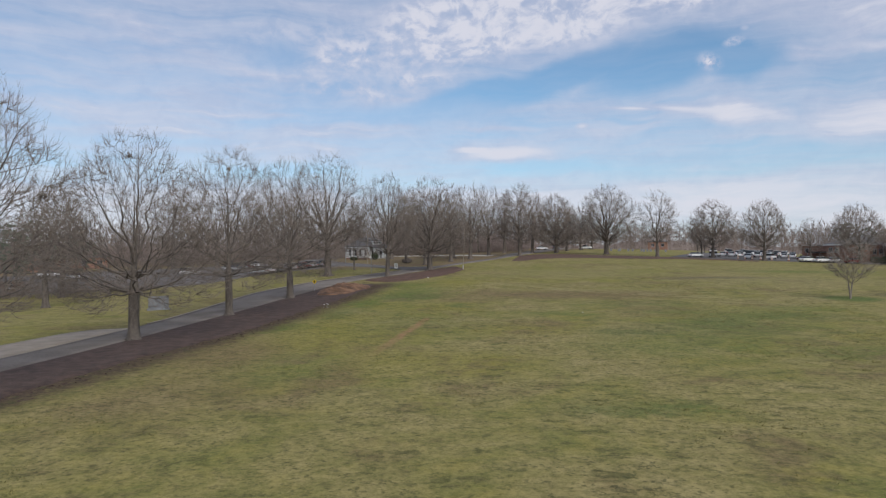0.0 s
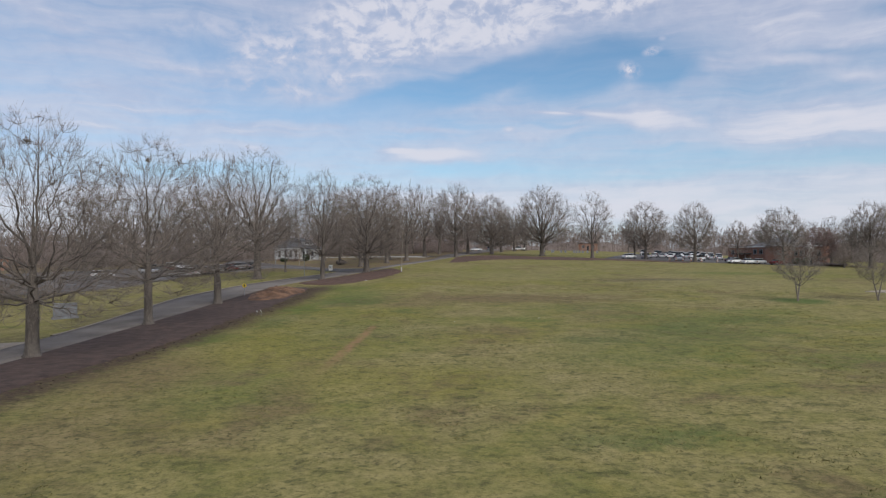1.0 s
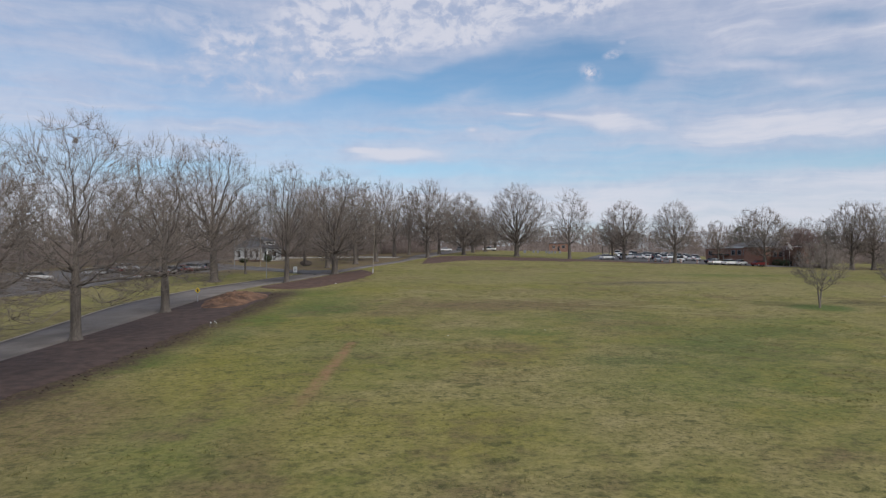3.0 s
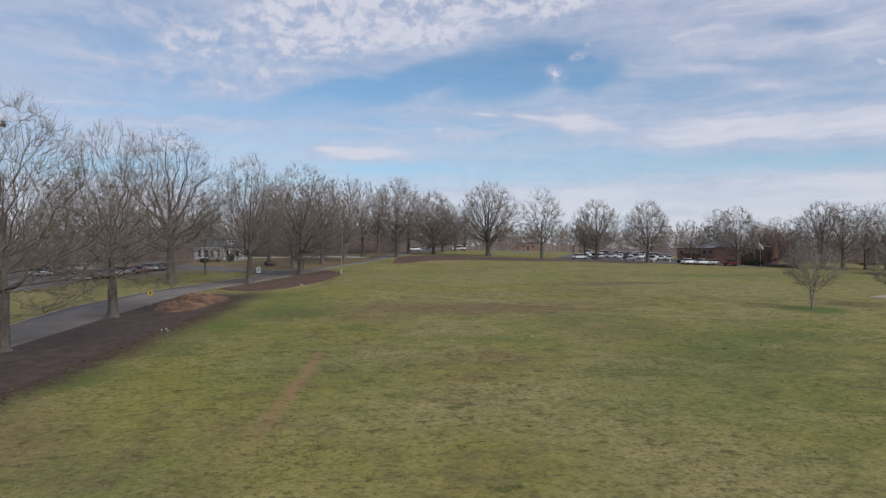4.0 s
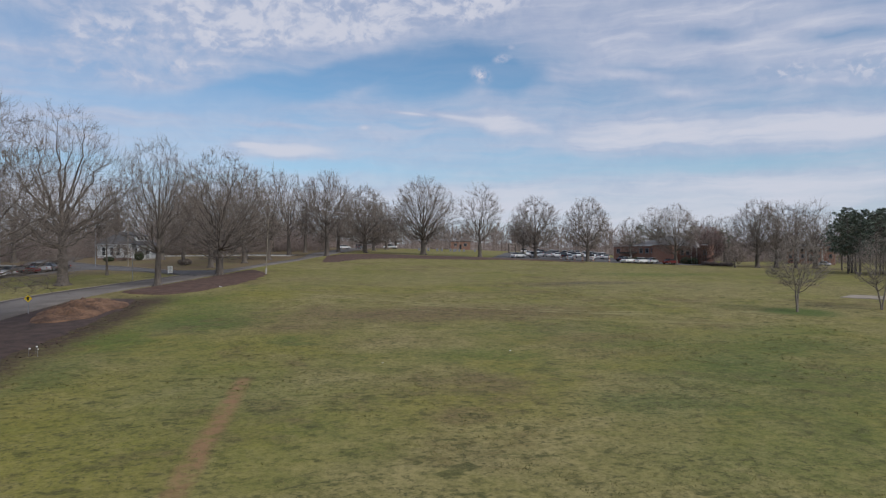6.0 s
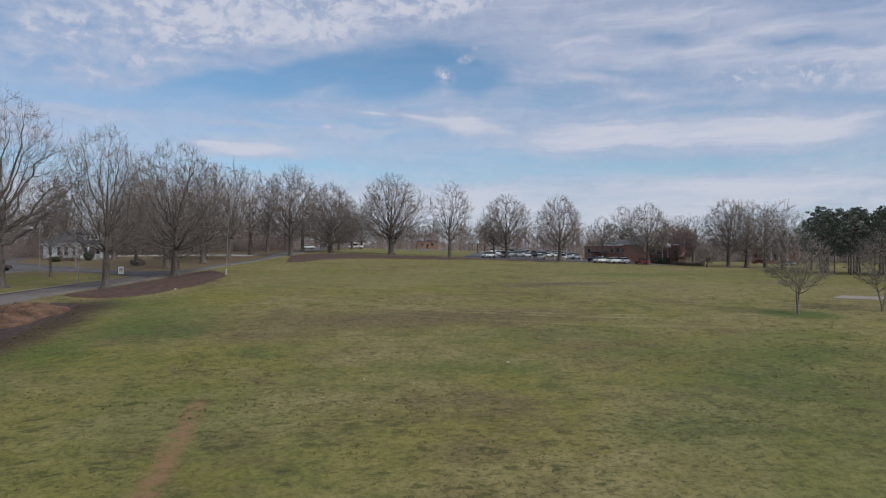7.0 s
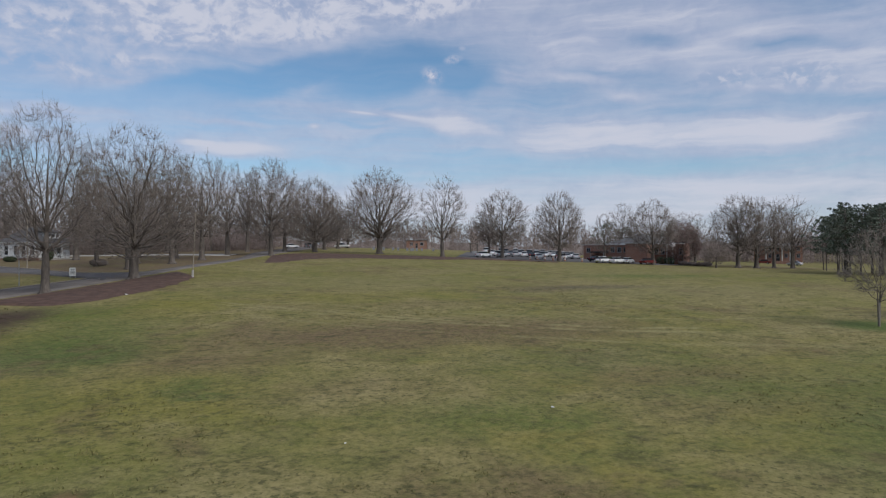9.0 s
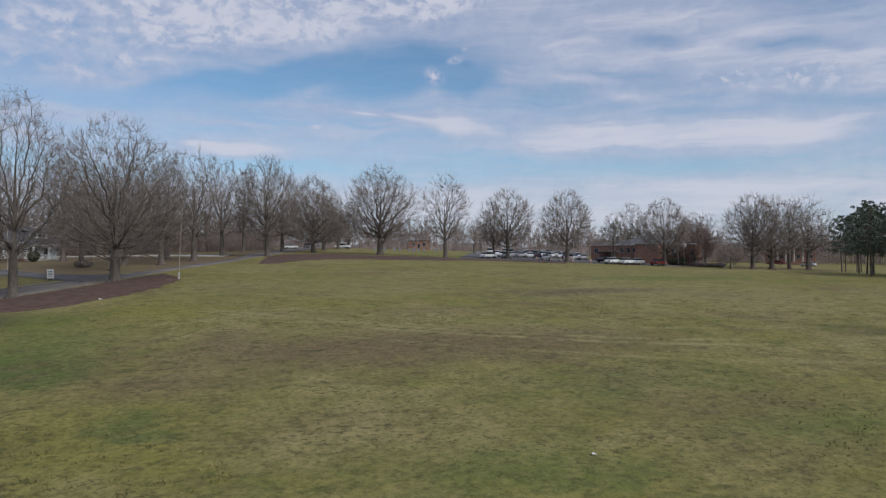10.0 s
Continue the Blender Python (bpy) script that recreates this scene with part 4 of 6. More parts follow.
bare_tree(5, -31.6, 129.5, 24.6, 22.0, 1.35, "massive leafless oak on grass beside the car park", group=ROW, fork=0.2, limbs=18, buds=1500, density=1.3, low=0.85, pear=0.2, twig_r=0.013)
bare_tree(6, -18.3, 121.4, 19.6, 12.5, 0.78, "slim tall leafless oak in reddish mulch", group=ROW, fork=0.18, limbs=17, buds=1200, density=1.4, low=0.8, pear=0.3, twig_r=0.013, straight=1.0)
bare_tree(7, -11.8, 136.2, 19.3, 19.0, 1.05, "broad dense leafless oak in reddish mulch", group=ROW, fork=0.14, limbs=22, buds=2000, density=1.6, low=0.75, pear=0.8, twig_r=0.015)
bare_tree(8, 9.2, 195.6, 21.5, 15.0, 1.0, "tall leafless oak at the bend of the lane", group=ROW, fork=0.2, buds=950, density=1.2, twig_r=0.023)
bare_tree(9, 22.0, 219.0, 19.4, 17.5, 1.0, "dense leafless oak with low twiggy crown", group=ROW, fork=0.12, limbs=20, buds=1300, density=1.4, pear=0.5, twig_r=0.025)
FAR_ROW = "trees along the far edge of the field"
bare_tree(10, 36.4, 207.2, 21.4, 20.0, 1.4, "broad round-crowned leafless oak in a mulch strip", group=FAR_ROW, fork=0.12, limbs=22, buds=1500, low=1.2, pear=0.1, twig_r=0.022)
K = bare_tree(11, 48.5, 193.4, 19.4, 13.0, 0.95, "open leafless tree with sparse upward limbs", group=FAR_ROW, fork=0.18, limbs=11, buds=480, density=0.9, low=1.3, twig_r=0.022)
L = bare_tree(12, 64.2, 194.0, 16.7, 14.5, 1.0, "leafless oak with bare twigs before the car park", group=FAR_ROW, fork=0.14, buds=1100, low=1.1, twig_r=0.022)
M = bare_tree(13, 74.5, 184.0, 16.4, 13.0, 0.95, "leafless oak with spreading limbs before the car park", group=FAR_ROW, fork=0.17, buds=1100, low=1.0, twig_r=0.022)
bare_tree(14, 95.2, 176.6, 15.2, 13.5, 0.9, "leafless oak in front of the brick building", group=FAR_ROW, fork=0.15, buds=1100, low=1.0, twig_r=0.022)
S = bare_tree(15, 42.6, 79.6, 7.1, 6.2, 0.25, "small leafless crepe myrtle with forked limbs alone in the field", name="small_tree", twig_mat=TWIG_PALE, bark=TWIG_PALE, fork=0.22, limbs=9, buds=1250, density=1.0, low=1.3, pear=-0.3, twig_r=0.0105, straight=0.2, stems=2, rich=0.45)
copy_thing(S, pose(*on_ground(51.8, 79.2), 0, 0, 130))
bare_tree(16, -29.8, 146.0, 12.5, 8.0, 0.35, "slender young leafless tree on the grass", name="young_tree", fork=0.2, limbs=12, buds=450, low=0.9)

# plainer trees, built once and repeated further off
P1 = bare_tree(21, -14.8, 156.5, 18.0, 12.5, 0.85, "leafless oak on leaf-strewn grass by the lane", group=ROW, fork=0.2, limbs=13, buds=480, rich=0.6, density=0.88, low=0.8, pear=0.3, twig_r=0.025)
P2 = bare_tree(22, -9.4, 168.5, 20.0, 11.5, 0.9, "leafless oak on leaf-strewn grass by the lane", group=ROW, fork=0.22, limbs=13, buds=450, rich=0.6, density=0.88, low=0.9, twig_r=0.025, straight=0.9)
P3 = bare_tree(23, -4.8, 179.0, 20.8, 14.5, 0.95, "leafless oak leaning over the lane", group=ROW, fork=0.2, limbs=14, buds=500, rich=0.6, density=0.88, low=0.8, twig_r=0.025)
P4 = bare_tree(24, 24.0, 236.0, 17.5, 16.5, 1.0, "dense leafless tree beside the far lane", group=ROW, fork=0.12, limbs=16, buds=620, rich=0.6, density=0.88, pear=0.5, twig_r=0.030)

HOUSE_SIDE = "trees across the lane"


def another(tree, x, y, turn, scale, label, group):
    ob = copy_thing(tree, pose(*on_ground(x, y), 0, 0, turn))
    ob.scale = (scale, scale, scale)
    return tagged(ob, label, group=group)


for tree, x, y, turn, k, label in (
        (P1, 0.1, 200.0, 20, 1.2, "leafless tree beside the pale path"),
        (P2, 5.2, 224.0, 160, 1.05, "tall leafless tree behind the bend"),
        (P3, 14.5, 222.0, 300, 1.0, "tall leafless tree beyond the lane"),
        (P1, -15.3, 172.0, 250, 0.95, "leafless oak near the side street"),
        (P3, -27.0, 219.0, 40, 1.0, "leafless tree behind the white house"),
        (P2, -44.0, 222.0, 80, 1.05, "tall leafless tree behind the white house"),
        (P3, -60.0, 196.0, 10, 1.0, "spreading leafless tree behind the car park"),
        (P4, -10.0, 188.0, 210, 1.0, "round-crowned leafless tree on brown grass"),
        (P1, -58.0, 178.0, 190, 1.05, "leafless tree behind parked cars"),
        (P3, -72.0, 170.0, 320, 1.0, "leafless tree behind parked cars"),
        (P4, 29.0, 250.0, 45, 0.95, "dense leafless tree beside the far lane"),
        (P4, 37.0, 272.0, 100, 1.0, "dense leafless tree beside the far lane"),
        (P4, 12.0, 252.0, 20, 1.05, "broad leafless tree across the far lane"),
        (P4, 45.0, 296.0, 220, 1.0, "dense leafless tree beside the far lane"),
        (P4, -14.0, 222.0, 70, 1.0, "broad leafless tree behind brown grass"),
        (P3, -4.0, 236.0, 110, 1.0, "leafless tree behind brown grass"),
        (P2, -28.5, 192.0, 200, 1.1, "tall leafless tree beside the white house"),
        (P1, -20.7, 166.0, 100, 0.8, "leafless tree on leaf-strewn grass"),
        (P3, -22.0, 232.0, 250, 1.1, "tall leafless tree behind the white house"),
        (P2, -52.0, 236.0, 10, 1.15, "tall leafless tree behind the white house"),
        (P4, -62.0, 226.0, 150, 1.1, "broad leafless tree behind the side street"),
        (P3, -78.0, 206.0, 75, 1.1, "leafless tree behind the side street"),
        (P2, -88.0, 178.0, 290, 1.1, "leafless tree behind parked cars"),
        (P4, -34.0, 244.0, 300, 1.1, "broad leafless tree behind the white house"),
        (P1, -60.0, 86.0, 60, 1.0, "leafless tree on the grass across the lane"),
        (P3, -70.0, 104.0, 15, 0.9, "leafless tree on the grass across the lane")):
    another(tree, x, y, turn, k, label, HOUSE_SIDE)
for tree, x, y, turn, k, label in (
        (K, 62.0, 197.0, 90, 0.6, "thin leafless tree beside a larger oak"),
        (P1, 85.6, 182.0, 60, 0.66, "small leafless tree before the brick building"),
        (M, 115.0, 171.0, 200, 1.04, "large leafless oak at the edge of the lawn"),
        (L, 122.0, 172.5, 310, 1.03, "large leafless oak over shaded grass"),
        (P3, 134.0, 179.0, 30, 0.87, "tall leafless oak by the columned porch"),
        (K, 144.0, 182.5, 130, 1.0, "tall open leafless tree by the columned porch"),
        (P1, 112.0, 214.0, 260, 0.95, "leafless tree behind the brick building"),
        (P1, 127.0, 206.0, 80, 0.82, "leafless tree at the edge of the thicket"),
        (P3, 140.0, 216.0, 170, 0.76, "leafless tree at the edge of the thicket"),
        (P4, 117.0, 199.0, 20, 0.72, "broad leafless tree beside the brick building"),
        (P3, 141.0, 180.0, 10, 0.75, "leafless tree by the brick porch building")):
    another(tree, x, y, turn, k, label, FAR_ROW)
bare_tree(17, 108.8, 183.0, 11.0, 11.0, 0.4, "reddish budding maple with a dense low crown", name="maple_tree", twig_mat=TWIG_RED, fork=0.10, buds=1300, density=1.3, twig_r=0.020)
bare_tree(18, 106.0, 168.0, 5.6, 6.5, 0.3, "small dense leafless ornamental tree", name="small_tree", fork=0.15, buds=600, density=1.2, twig_r=0.02)


# ------------------------------------------------------------------ pines
def pine_tree(seed, x, y, height, width, label, group="pines at the edge of the field"):
    rng = random.Random(seed)
    wood, vs, fs = [], [], []
    p, d = Vector((0, 0, -0.3)), Vector((0, 0, 1))
    spine = [p.copy()]
    for i in range(8):
        d = (d + Vector((rng.uniform(-0.05, 0.05), rng.uniform(-0.05, 0.05), 0.1))).normalized()
        q = p + d * (height / 8)
        wood.append((*p, *q, 0.2 * (1 - i / 9.5), 0.2 * (1 - (i + 1) / 9.5)))
        p = q
        spine.append(p.copy())
    for i in range(64):
        u = (i + rng.random()) / 64
        z = height * (0.29 + 0.69 * u)
        k = min(7, int(z / height * 8))
        c = spine[k].lerp(spine[k + 1], z / height * 8 - k)
        a = i * 2.4 + rng.uniform(-0.4, 0.4)
        ln = width / 2 * (0.35 + 0.75 * math.sin(math.pi * min(1, 0.25 + 0.75 * u))) * rng.uniform(0.55, 1.1)
        e = c + Vector((math.cos(a) * ln, math.sin(a) * ln, ln * rng.uniform(0.0, 0.35)))
        wood.append((*c, *e, 0.045, 0.015))
        for j in range(2):
            m = c.lerp(e, rng.uniform(0.4, 1.05)) + Vector((rng.uniform(-0.4, 0.4), rng.uniform(-0.4, 0.4), rng.uniform(-0.1, 0.4)))
            size = rng.uniform(0.5, 0.85)
            for _ in range(15):
                w = Vector((rng.gauss(0, 1), rng.gauss(0, 1), rng.gauss(0.25, 0.7))).normalized()
                t = w.orthogonal().normalized() * size * 0.20
                o = m + w * size * 0.15
                b = len(vs)
                vs += [tuple(o + t), tuple(o - t), tuple(m + w * size * rng.uniform(0.7, 1.1))]
                fs.append((b, b + 1, b + 2))
    ob = empty("pine_tree", on_ground(x, y), 0, label=label, category="tree", group=group)
    part("trunk", limbs_to_mesh("trunk", wood, BARK), BARK, ob, "straight brown trunk with short limbs")
    part("crown", mesh_of("crown", vs, fs, NEEDLE), NEEDLE, ob, "dark green clumps of needles")
    return ob


PINE = "tall dark green pine with a bare lower trunk"
pines = [pine_tree(60 + i, 0, 0, h, w, PINE) for i, (h, w) in enumerate(((16.5, 9.8), (15.5, 10.4), (17.0, 9.4)))]
prng = random.Random(77)
spots_of_pines = []
for i in range(9):
    for j in range(7):
        spots_of_pines.append((102.0 + 2.3 * i + 3.6 * j + prng.uniform(-1.4, 1.4), 130.0 - 4.3 * i + 3.2 * j + prng.uniform(-1.4, 1.4)))
for i, (x, y) in enumerate(spots_of_pines):
    ob = pines[i] if i < 3 else copy_thing(pines[i % 3], pose(0, 0, 0))
    k = prng.uniform(0.70, 0.80)
    ob.matrix_basis = pose(*on_ground(x, y), 0, 0, prng.uniform(0, 360)) @ Matrix.Diagonal((k, k, k, 1))
for x, y, k in ((-84.0, 112.0, 0.75), (-90.0, 117.0, 0.85), (-78.0, 120.0, 0.7), (-100.0, 138.0, 0.9)):
    ob = copy_thing(pines[1], pose(*on_ground(x, y), 0, 0, x * 7))
    ob.scale = (k * 1.15, k * 1.15, k)
    tagged(ob, "dark evergreen pine behind the lane trees", group="evergreens across the lane")
for x, y, k in ((128.0, 248.0, 0.72), (135.0, 246.0, 0.66), (150.0, 244.0, 0.62), (157.0, 240.0, 0.68)):
    ob = copy_thing(pines[2], pose(*on_ground(x, y), 0, 0, x * 11))
    ob.scale = (k * 1.3, k * 1.3, k)
    tagged(ob, "dark evergreen pine behind the brick building", group="evergreens behind the brick building")
for x, y, k in ((130.0, 160.0, 0.76), (136.0, 166.0, 0.80), (142.0, 166.0, 0.78), (148.0, 172.0, 0.8)):
    ob = copy_thing(pines[0], pose(*on_ground(x, y), 0, 0, x * 13))
    ob.scale = (k, k, k)


# ------------------------------------------------------------------ far woods
def build_far_woods():
    rng = random.Random(5)
    kinds = []
    for i in range(6):
        r2, rows = random.Random(300 + i), [(0, 0, -0.3, 0, 0, 8.0, 0.17, 0.08)]
        for j in range(9):
            a, lean, z = j * 2.4, r2.uniform(0.2, 1.25), r2.uniform(1.2, 8.5)
            ln = r2.uniform(0.75, 1.05) * (6.2 if z < 5 else 5.2)
            d = Vector((math.cos(a) * math.sin(lean), math.sin(a) * math.sin(lean), math.cos(lean)))
            p = Vector((0, 0, z))
            rows.append((*p, *(p + d * ln), 0.10, 0.0))
            for k in range(7):
                q = p + d * ln * r2.uniform(0.25, 1.0)
                w = (d * 0.8 + Vector((r2.gauss(0, 0.55), r2.gauss(0, 0.55), r2.gauss(0.25, 0.45)))).normalized()
                rows.append((*q, *(q + w * r2.uniform(1.2, 2.8)), 0.10, 0.0))
        kinds.append(np.array(rows))
    line = [(-330, 40), (-250, 170), (-150, 240), (-90, 262), (-40, 300), (10, 335), (70, 352), (130, 345), (190, 318), (240, 262), (262, 190), (275, 110), (285, 20)]
    pts = resample(line, 4.0)
    rows_all = []
    for p in pts:
        for _ in range(5):
            x, y = p.x + rng.uniform(-9, 9), p.y + rng.uniform(-20, 32)
            k = rng.uniform(0.75, 1.28)
            r = kinds[rng.randrange(6)].copy()
            a = rng.uniform(0, 6.28)
            c, sn = math.cos(a) * k, math.sin(a) * k
            for o in (0, 3):
                rx, ry = r[:, o].copy(), r[:, o + 1].copy()
                r[:, o], r[:, o + 1] = c * rx - sn * ry + x, sn * rx + c * ry + y
                r[:, o + 2] = r[:, o + 2] * k + ground_z(x, y)
            rows_all.append(r)
    me = limbs_to_mesh("far_woods", np.concatenate(rows_all), WOODS)
    tagged(new("far_woods", me), "hazy belt of leafless brown woods behind the park", "woods", kind="stuff")


build_far_woods()


def undergrowth(name, seed, line, deep, tall, count, mat, label, category):
    """A scrubby bank of thin stems, one mass."""
    rng = random.Random(seed)
    pts = resample(line, 2.0)
    rows = []
    for _ in range(count):
        p = rng.choice(pts)
        x, y = p.x + rng.uniform(-deep, deep), p.y + rng.uniform(-deep, deep)
        z = ground_z(x, y)
        h = tall * rng.uniform(0.4, 1.0)
        top = Vector((x + rng.gauss(0, 0.34) * h, y + rng.gauss(0, 0.34) * h, z + h))
        rows.append((x, y, z - 0.1, *top, 0.05, 0.0))
        for _ in range(7):
            b = Vector((x, y, z)).lerp(top, rng.uniform(0.15, 0.95))
            w = Vector((rng.gauss(0, 1), rng.gauss(0, 1), abs(rng.gauss(0, 1)) * 0.7)).normalized() * rng.uniform(0.8, 1.9)
            rows.append((*b, *(b + w), 0.045, 0.0))
    tagged(new(name, limbs_to_mesh(name, rows, mat)), label, category, kind="stuff")


undergrowth("scrub", 31, [(-250, 160), (-150, 228), (-90, 250), (-40, 286), (10, 318), (70, 335), (130, 328), (190, 300), (240, 245), (258, 190)], 16, 8.5, 5800, SCRUB, "brown leafless scrub at the foot of the woods", "scrub")
def build_distance():
    """The last ridge of woodland, closing the view all round."""
    n, verts, faces = 720, [], []
    for i in range(n + 1):
        a = 2 * math.pi * i / n
        for ring_r, k in ((470, 0.0), (480, 0.72), (500, 1.0), (560, 1.0), (600, 0.0)):
            x, y = 20 + math.sin(a) * ring_r, 130 + math.cos(a) * ring_r
            h = 9.5 + 4.0 * noise.noise((math.sin(a) * 6, math.cos(a) * 6, 1)) + 3.2 * noise.noise((math.sin(a) * 30, math.cos(a) * 30, 2)) + 2.4 * noise.noise((math.sin(a) * 110, math.cos(a) * 110, 3))
            verts.append((x, y, ground_z(x, y) - 1 + (h + 1) * k))
    for i in range(n):
        for j in range(4):
            faces.append((i * 5 + j, (i + 1) * 5 + j, (i + 1) * 5 + j + 1, i * 5 + j + 1))
    tagged(new("backdrop", mesh_of("backdrop", verts, faces, WOODS)), "distant brown wooded ridge behind the park", "backdrop", kind="structure")


build_distance()
undergrowth("scrub", 32, [(-62, 104), (-80, 106), (-100, 112)], 4, 3.5, 380, TWIG, "brown tangled scrub across the lane", "scrub")
undergrowth("scrub", 34, [(-175, 168), (-150, 186), (-128, 196), (-104, 200)], 7, 12.0, 1300, SCRUB, "tall dark scrub behind the low brick building", "scrub")
undergrowth("scrub", 35, [(108, 216), (122, 220), (142, 228), (160, 240), (186, 250), (215, 240)], 8, 7.0, 1500, SCRUB, "brown leafless thicket behind the lawn", "scrub")
undergrowth("scrub", 33, [(-95, 190), (-62, 204), (-52, 228), (-25, 234), (0, 240), (8, 266)], 8, 6.5, 3600, SCRUB, "brown leafless scrub behind the houses", "scrub")


def shrub(x, y, wide, tall, seed, label, mat=None, name="shrub", deep=None):
    rng = random.Random(seed)
    vs, fs = [], []
    deep = deep or wide
    for _ in range(900):
        w = Vector((rng.gauss(0, 1), rng.gauss(0, 1), rng.gauss(0, 1))).normalized()
        p = Vector((w.x * wide / 2, w.y * deep / 2, tall * 0.5 + w.z * tall * 0.5)) * rng.uniform(0.75, 1.05)
        t = Vector((rng.gauss(0, 1), rng.gauss(0, 1), rng.gauss(0, 1))).normalized() * 0.13
        o = t.orthogonal().normalized() * 0.09
        b = len(vs)
        vs += [tuple(p - t), tuple(p + o), tuple(p + t), tuple(p - o)]
        fs.append((b, b + 1, b + 2, b + 3))
    ob = empty(name, on_ground(x, y), 0, label=label, category=name)
    part("foliage", mesh_of("foliage", vs, fs, mat or SHRUB), SHRUB, ob)
    stem = bmesh.new()
    for i in range(4):
        tube(stem, (0, 0, -0.1), (rng.uniform(-0.3, 0.3) * wide, rng.uniform(-0.3, 0.3) * deep, tall * 0.6), 0.05, 0.02, 5)
    part("stem", stem, BARK, ob)
    return ob


# ------------------------------------------------------------------ cars
def build_car(kind, colour_name, colour):
    coat = paint(colour_name + "_car_paint", colour, 0.25)
    words = {"sedan": "sedan", "suv": "sport utility car", "pickup": "pickup truck"}[kind]
    ob = empty("car", (0, 0, 0), 0, label=colour_name + " " + words + " parked on asphalt", category="car")
    if kind == "sedan":
        low = [(-2.25, 0.35), (-2.3, 0.7), (-2.15, 0.92), (-1.5, 0.98), (1.0, 0.98), (1.95, 0.82), (2.25, 0.65), (2.25, 0.35)]
        cab = [(-1.65, 0.97), (-1.0, 1.42), (0.25, 1.45), (1.05, 0.97)]
    elif kind == "suv":
        low = [(-2.2, 0.45), (-2.25, 0.8), (-2.2, 1.08), (1.0, 1.08), (1.95, 1.0), (2.25, 0.8), (2.25, 0.45)]
        cab = [(-2.15, 1.07), (-1.9, 1.68), (0.2, 1.72), (1.0, 1.07)]
    else:
        low = [(-2.7, 0.5), (-2.75, 0.95), (-2.7, 1.15), (-0.85, 1.15), (1.2, 1.15), (2.5, 1.05), (2.7, 0.85), (2.7, 0.5)]
        cab = [(-0.8, 1.14), (-0.6, 1.82), (0.55, 1.82), (1.3, 1.14)]
    length = max(x for x, z in low)
    bm = prism(bmesh.new(), low, -0.88, 0.88)
    bmesh.ops.bevel(bm, geom=list(bm.edges), offset=0.07, segments=2, affect="EDGES")
    part("body", bm, coat, ob)
    bm = prism(bmesh.new(), cab, -0.72, 0.72)
    part("cabin", bm, GLASS, ob, "dark glass cabin")
    top = max(z for x, z in cab)
    xs = [x for x, z in cab if z > top - 0.06]
    part("roof", boxed(min(xs) - 0.08, max(xs) + 0.08, -0.73, 0.73, top - 0.03, top + 0.05, 0.03), coat, ob)
    for x in (min(low)[0] * 0.62, length * 0.62):
        for y in (-0.82, 0.82):
            w = part("wheel", tube(bmesh.new(), (x, y - 0.1, 0.33), (x, y + 0.1, 0.33), 0.33, 0.33, 14), RUBBER, ob, "black rubber tyre")
            s = 0.11 if y > 0 else -0.11
            part("rim", tube(bmesh.new(), (x, y, 0.33), (x, y + s, 0.33), 0.2, 0.18, 10), RIM, w, "grey alloy rim")
    for y in (-0.62, 0.62):
        part("headlight", boxed(length - 0.07, length + 0.015, y - 0.17, y + 0.17, 0.62, 0.76, 0.02), CLEAR_LAMP, ob, "clear headlight")
        part("tail_light", boxed(-length - 0.04, -length + 0.07, y - 0.15, y + 0.15, 0.68, 0.86, 0.02), RED_LAMP, ob, "red tail light")
    return ob


PAINTS = {"white": (0.80, 0.80, 0.79), "silver": (0.50, 0.51, 0.52), "black": (0.025, 0.025, 0.028), "red": (0.150, 0.026, 0.026), "blue": (0.05, 0.09, 0.18), "grey": (0.16, 0.165, 0.17)}
stock = {}


def park(kind, colour, x, y, turn, group):
    key = (kind, colour)
    m = pose(*on_ground(x, y, 0.1), 0, 0, turn)
    if key not in stock:
        stock[key] = build_car(kind, colour, PAINTS[colour])
        stock[key].matrix_basis = m
        return tagged(stock[key], group=group)
    return tagged(copy_thing(stock[key], m), group=group)


crng = random.Random(8)
MIX = ["white", "white", "white", "white", "white", "white", "white", "silver", "silver", "silver", "grey", "black"]
LOT = "cars in the far car park"
for a, b, count, turn in (((70, 210), (91, 205), 10, 66), ((73, 220), (96, 216), 10, -116), ((77, 231), (101, 228), 11, 64), ((80, 242), (104, 240), 11, 64)):
    for i in range(count):
        if crng.random() < 0.1:
            continue
        u = i / (count - 1)
        park("suv" if crng.random() < 0.45 else "sedan", crng.choice(MIX), a[0] + (b[0] - a[0]) * u + crng.uniform(-0.2, 0.2), a[1] + (b[1] - a[1]) * u, turn + crng.uniform(-3, 3), LOT)
for kind, colour, x, y, turn in (("sedan", "white", 59.5, 194.5, 30), ("suv", "silver", 66.0, 198.5, 55), ("sedan", "black", 86.8, 187.5, 20), ("sedan", "white", 83.6, 179.6, 25), ("sedan", "white", 87.0, 178.8, 20), ("sedan", "white", 90.2, 179.4, 35),
                                 ("sedan", "red", 93.8, 176.6, 20), ("sedan", "silver", 73.5, 192.5, 240), ("suv", "white", 79.0, 191.0, 50)):
    park(kind, colour, x, y, turn, LOT)
SIDE = "cars in the car park across the lane"
for i, colour in enumerate(("silver", "white", "grey", "white", "silver", "black", "red", "silver", "grey", "black")):
    park("suv" if i % 3 == 1 else "sedan", colour, -50.3 + 0.95 * i, 141.5 + 2.3 * i, 162 + crng.uniform(-3, 3), SIDE)
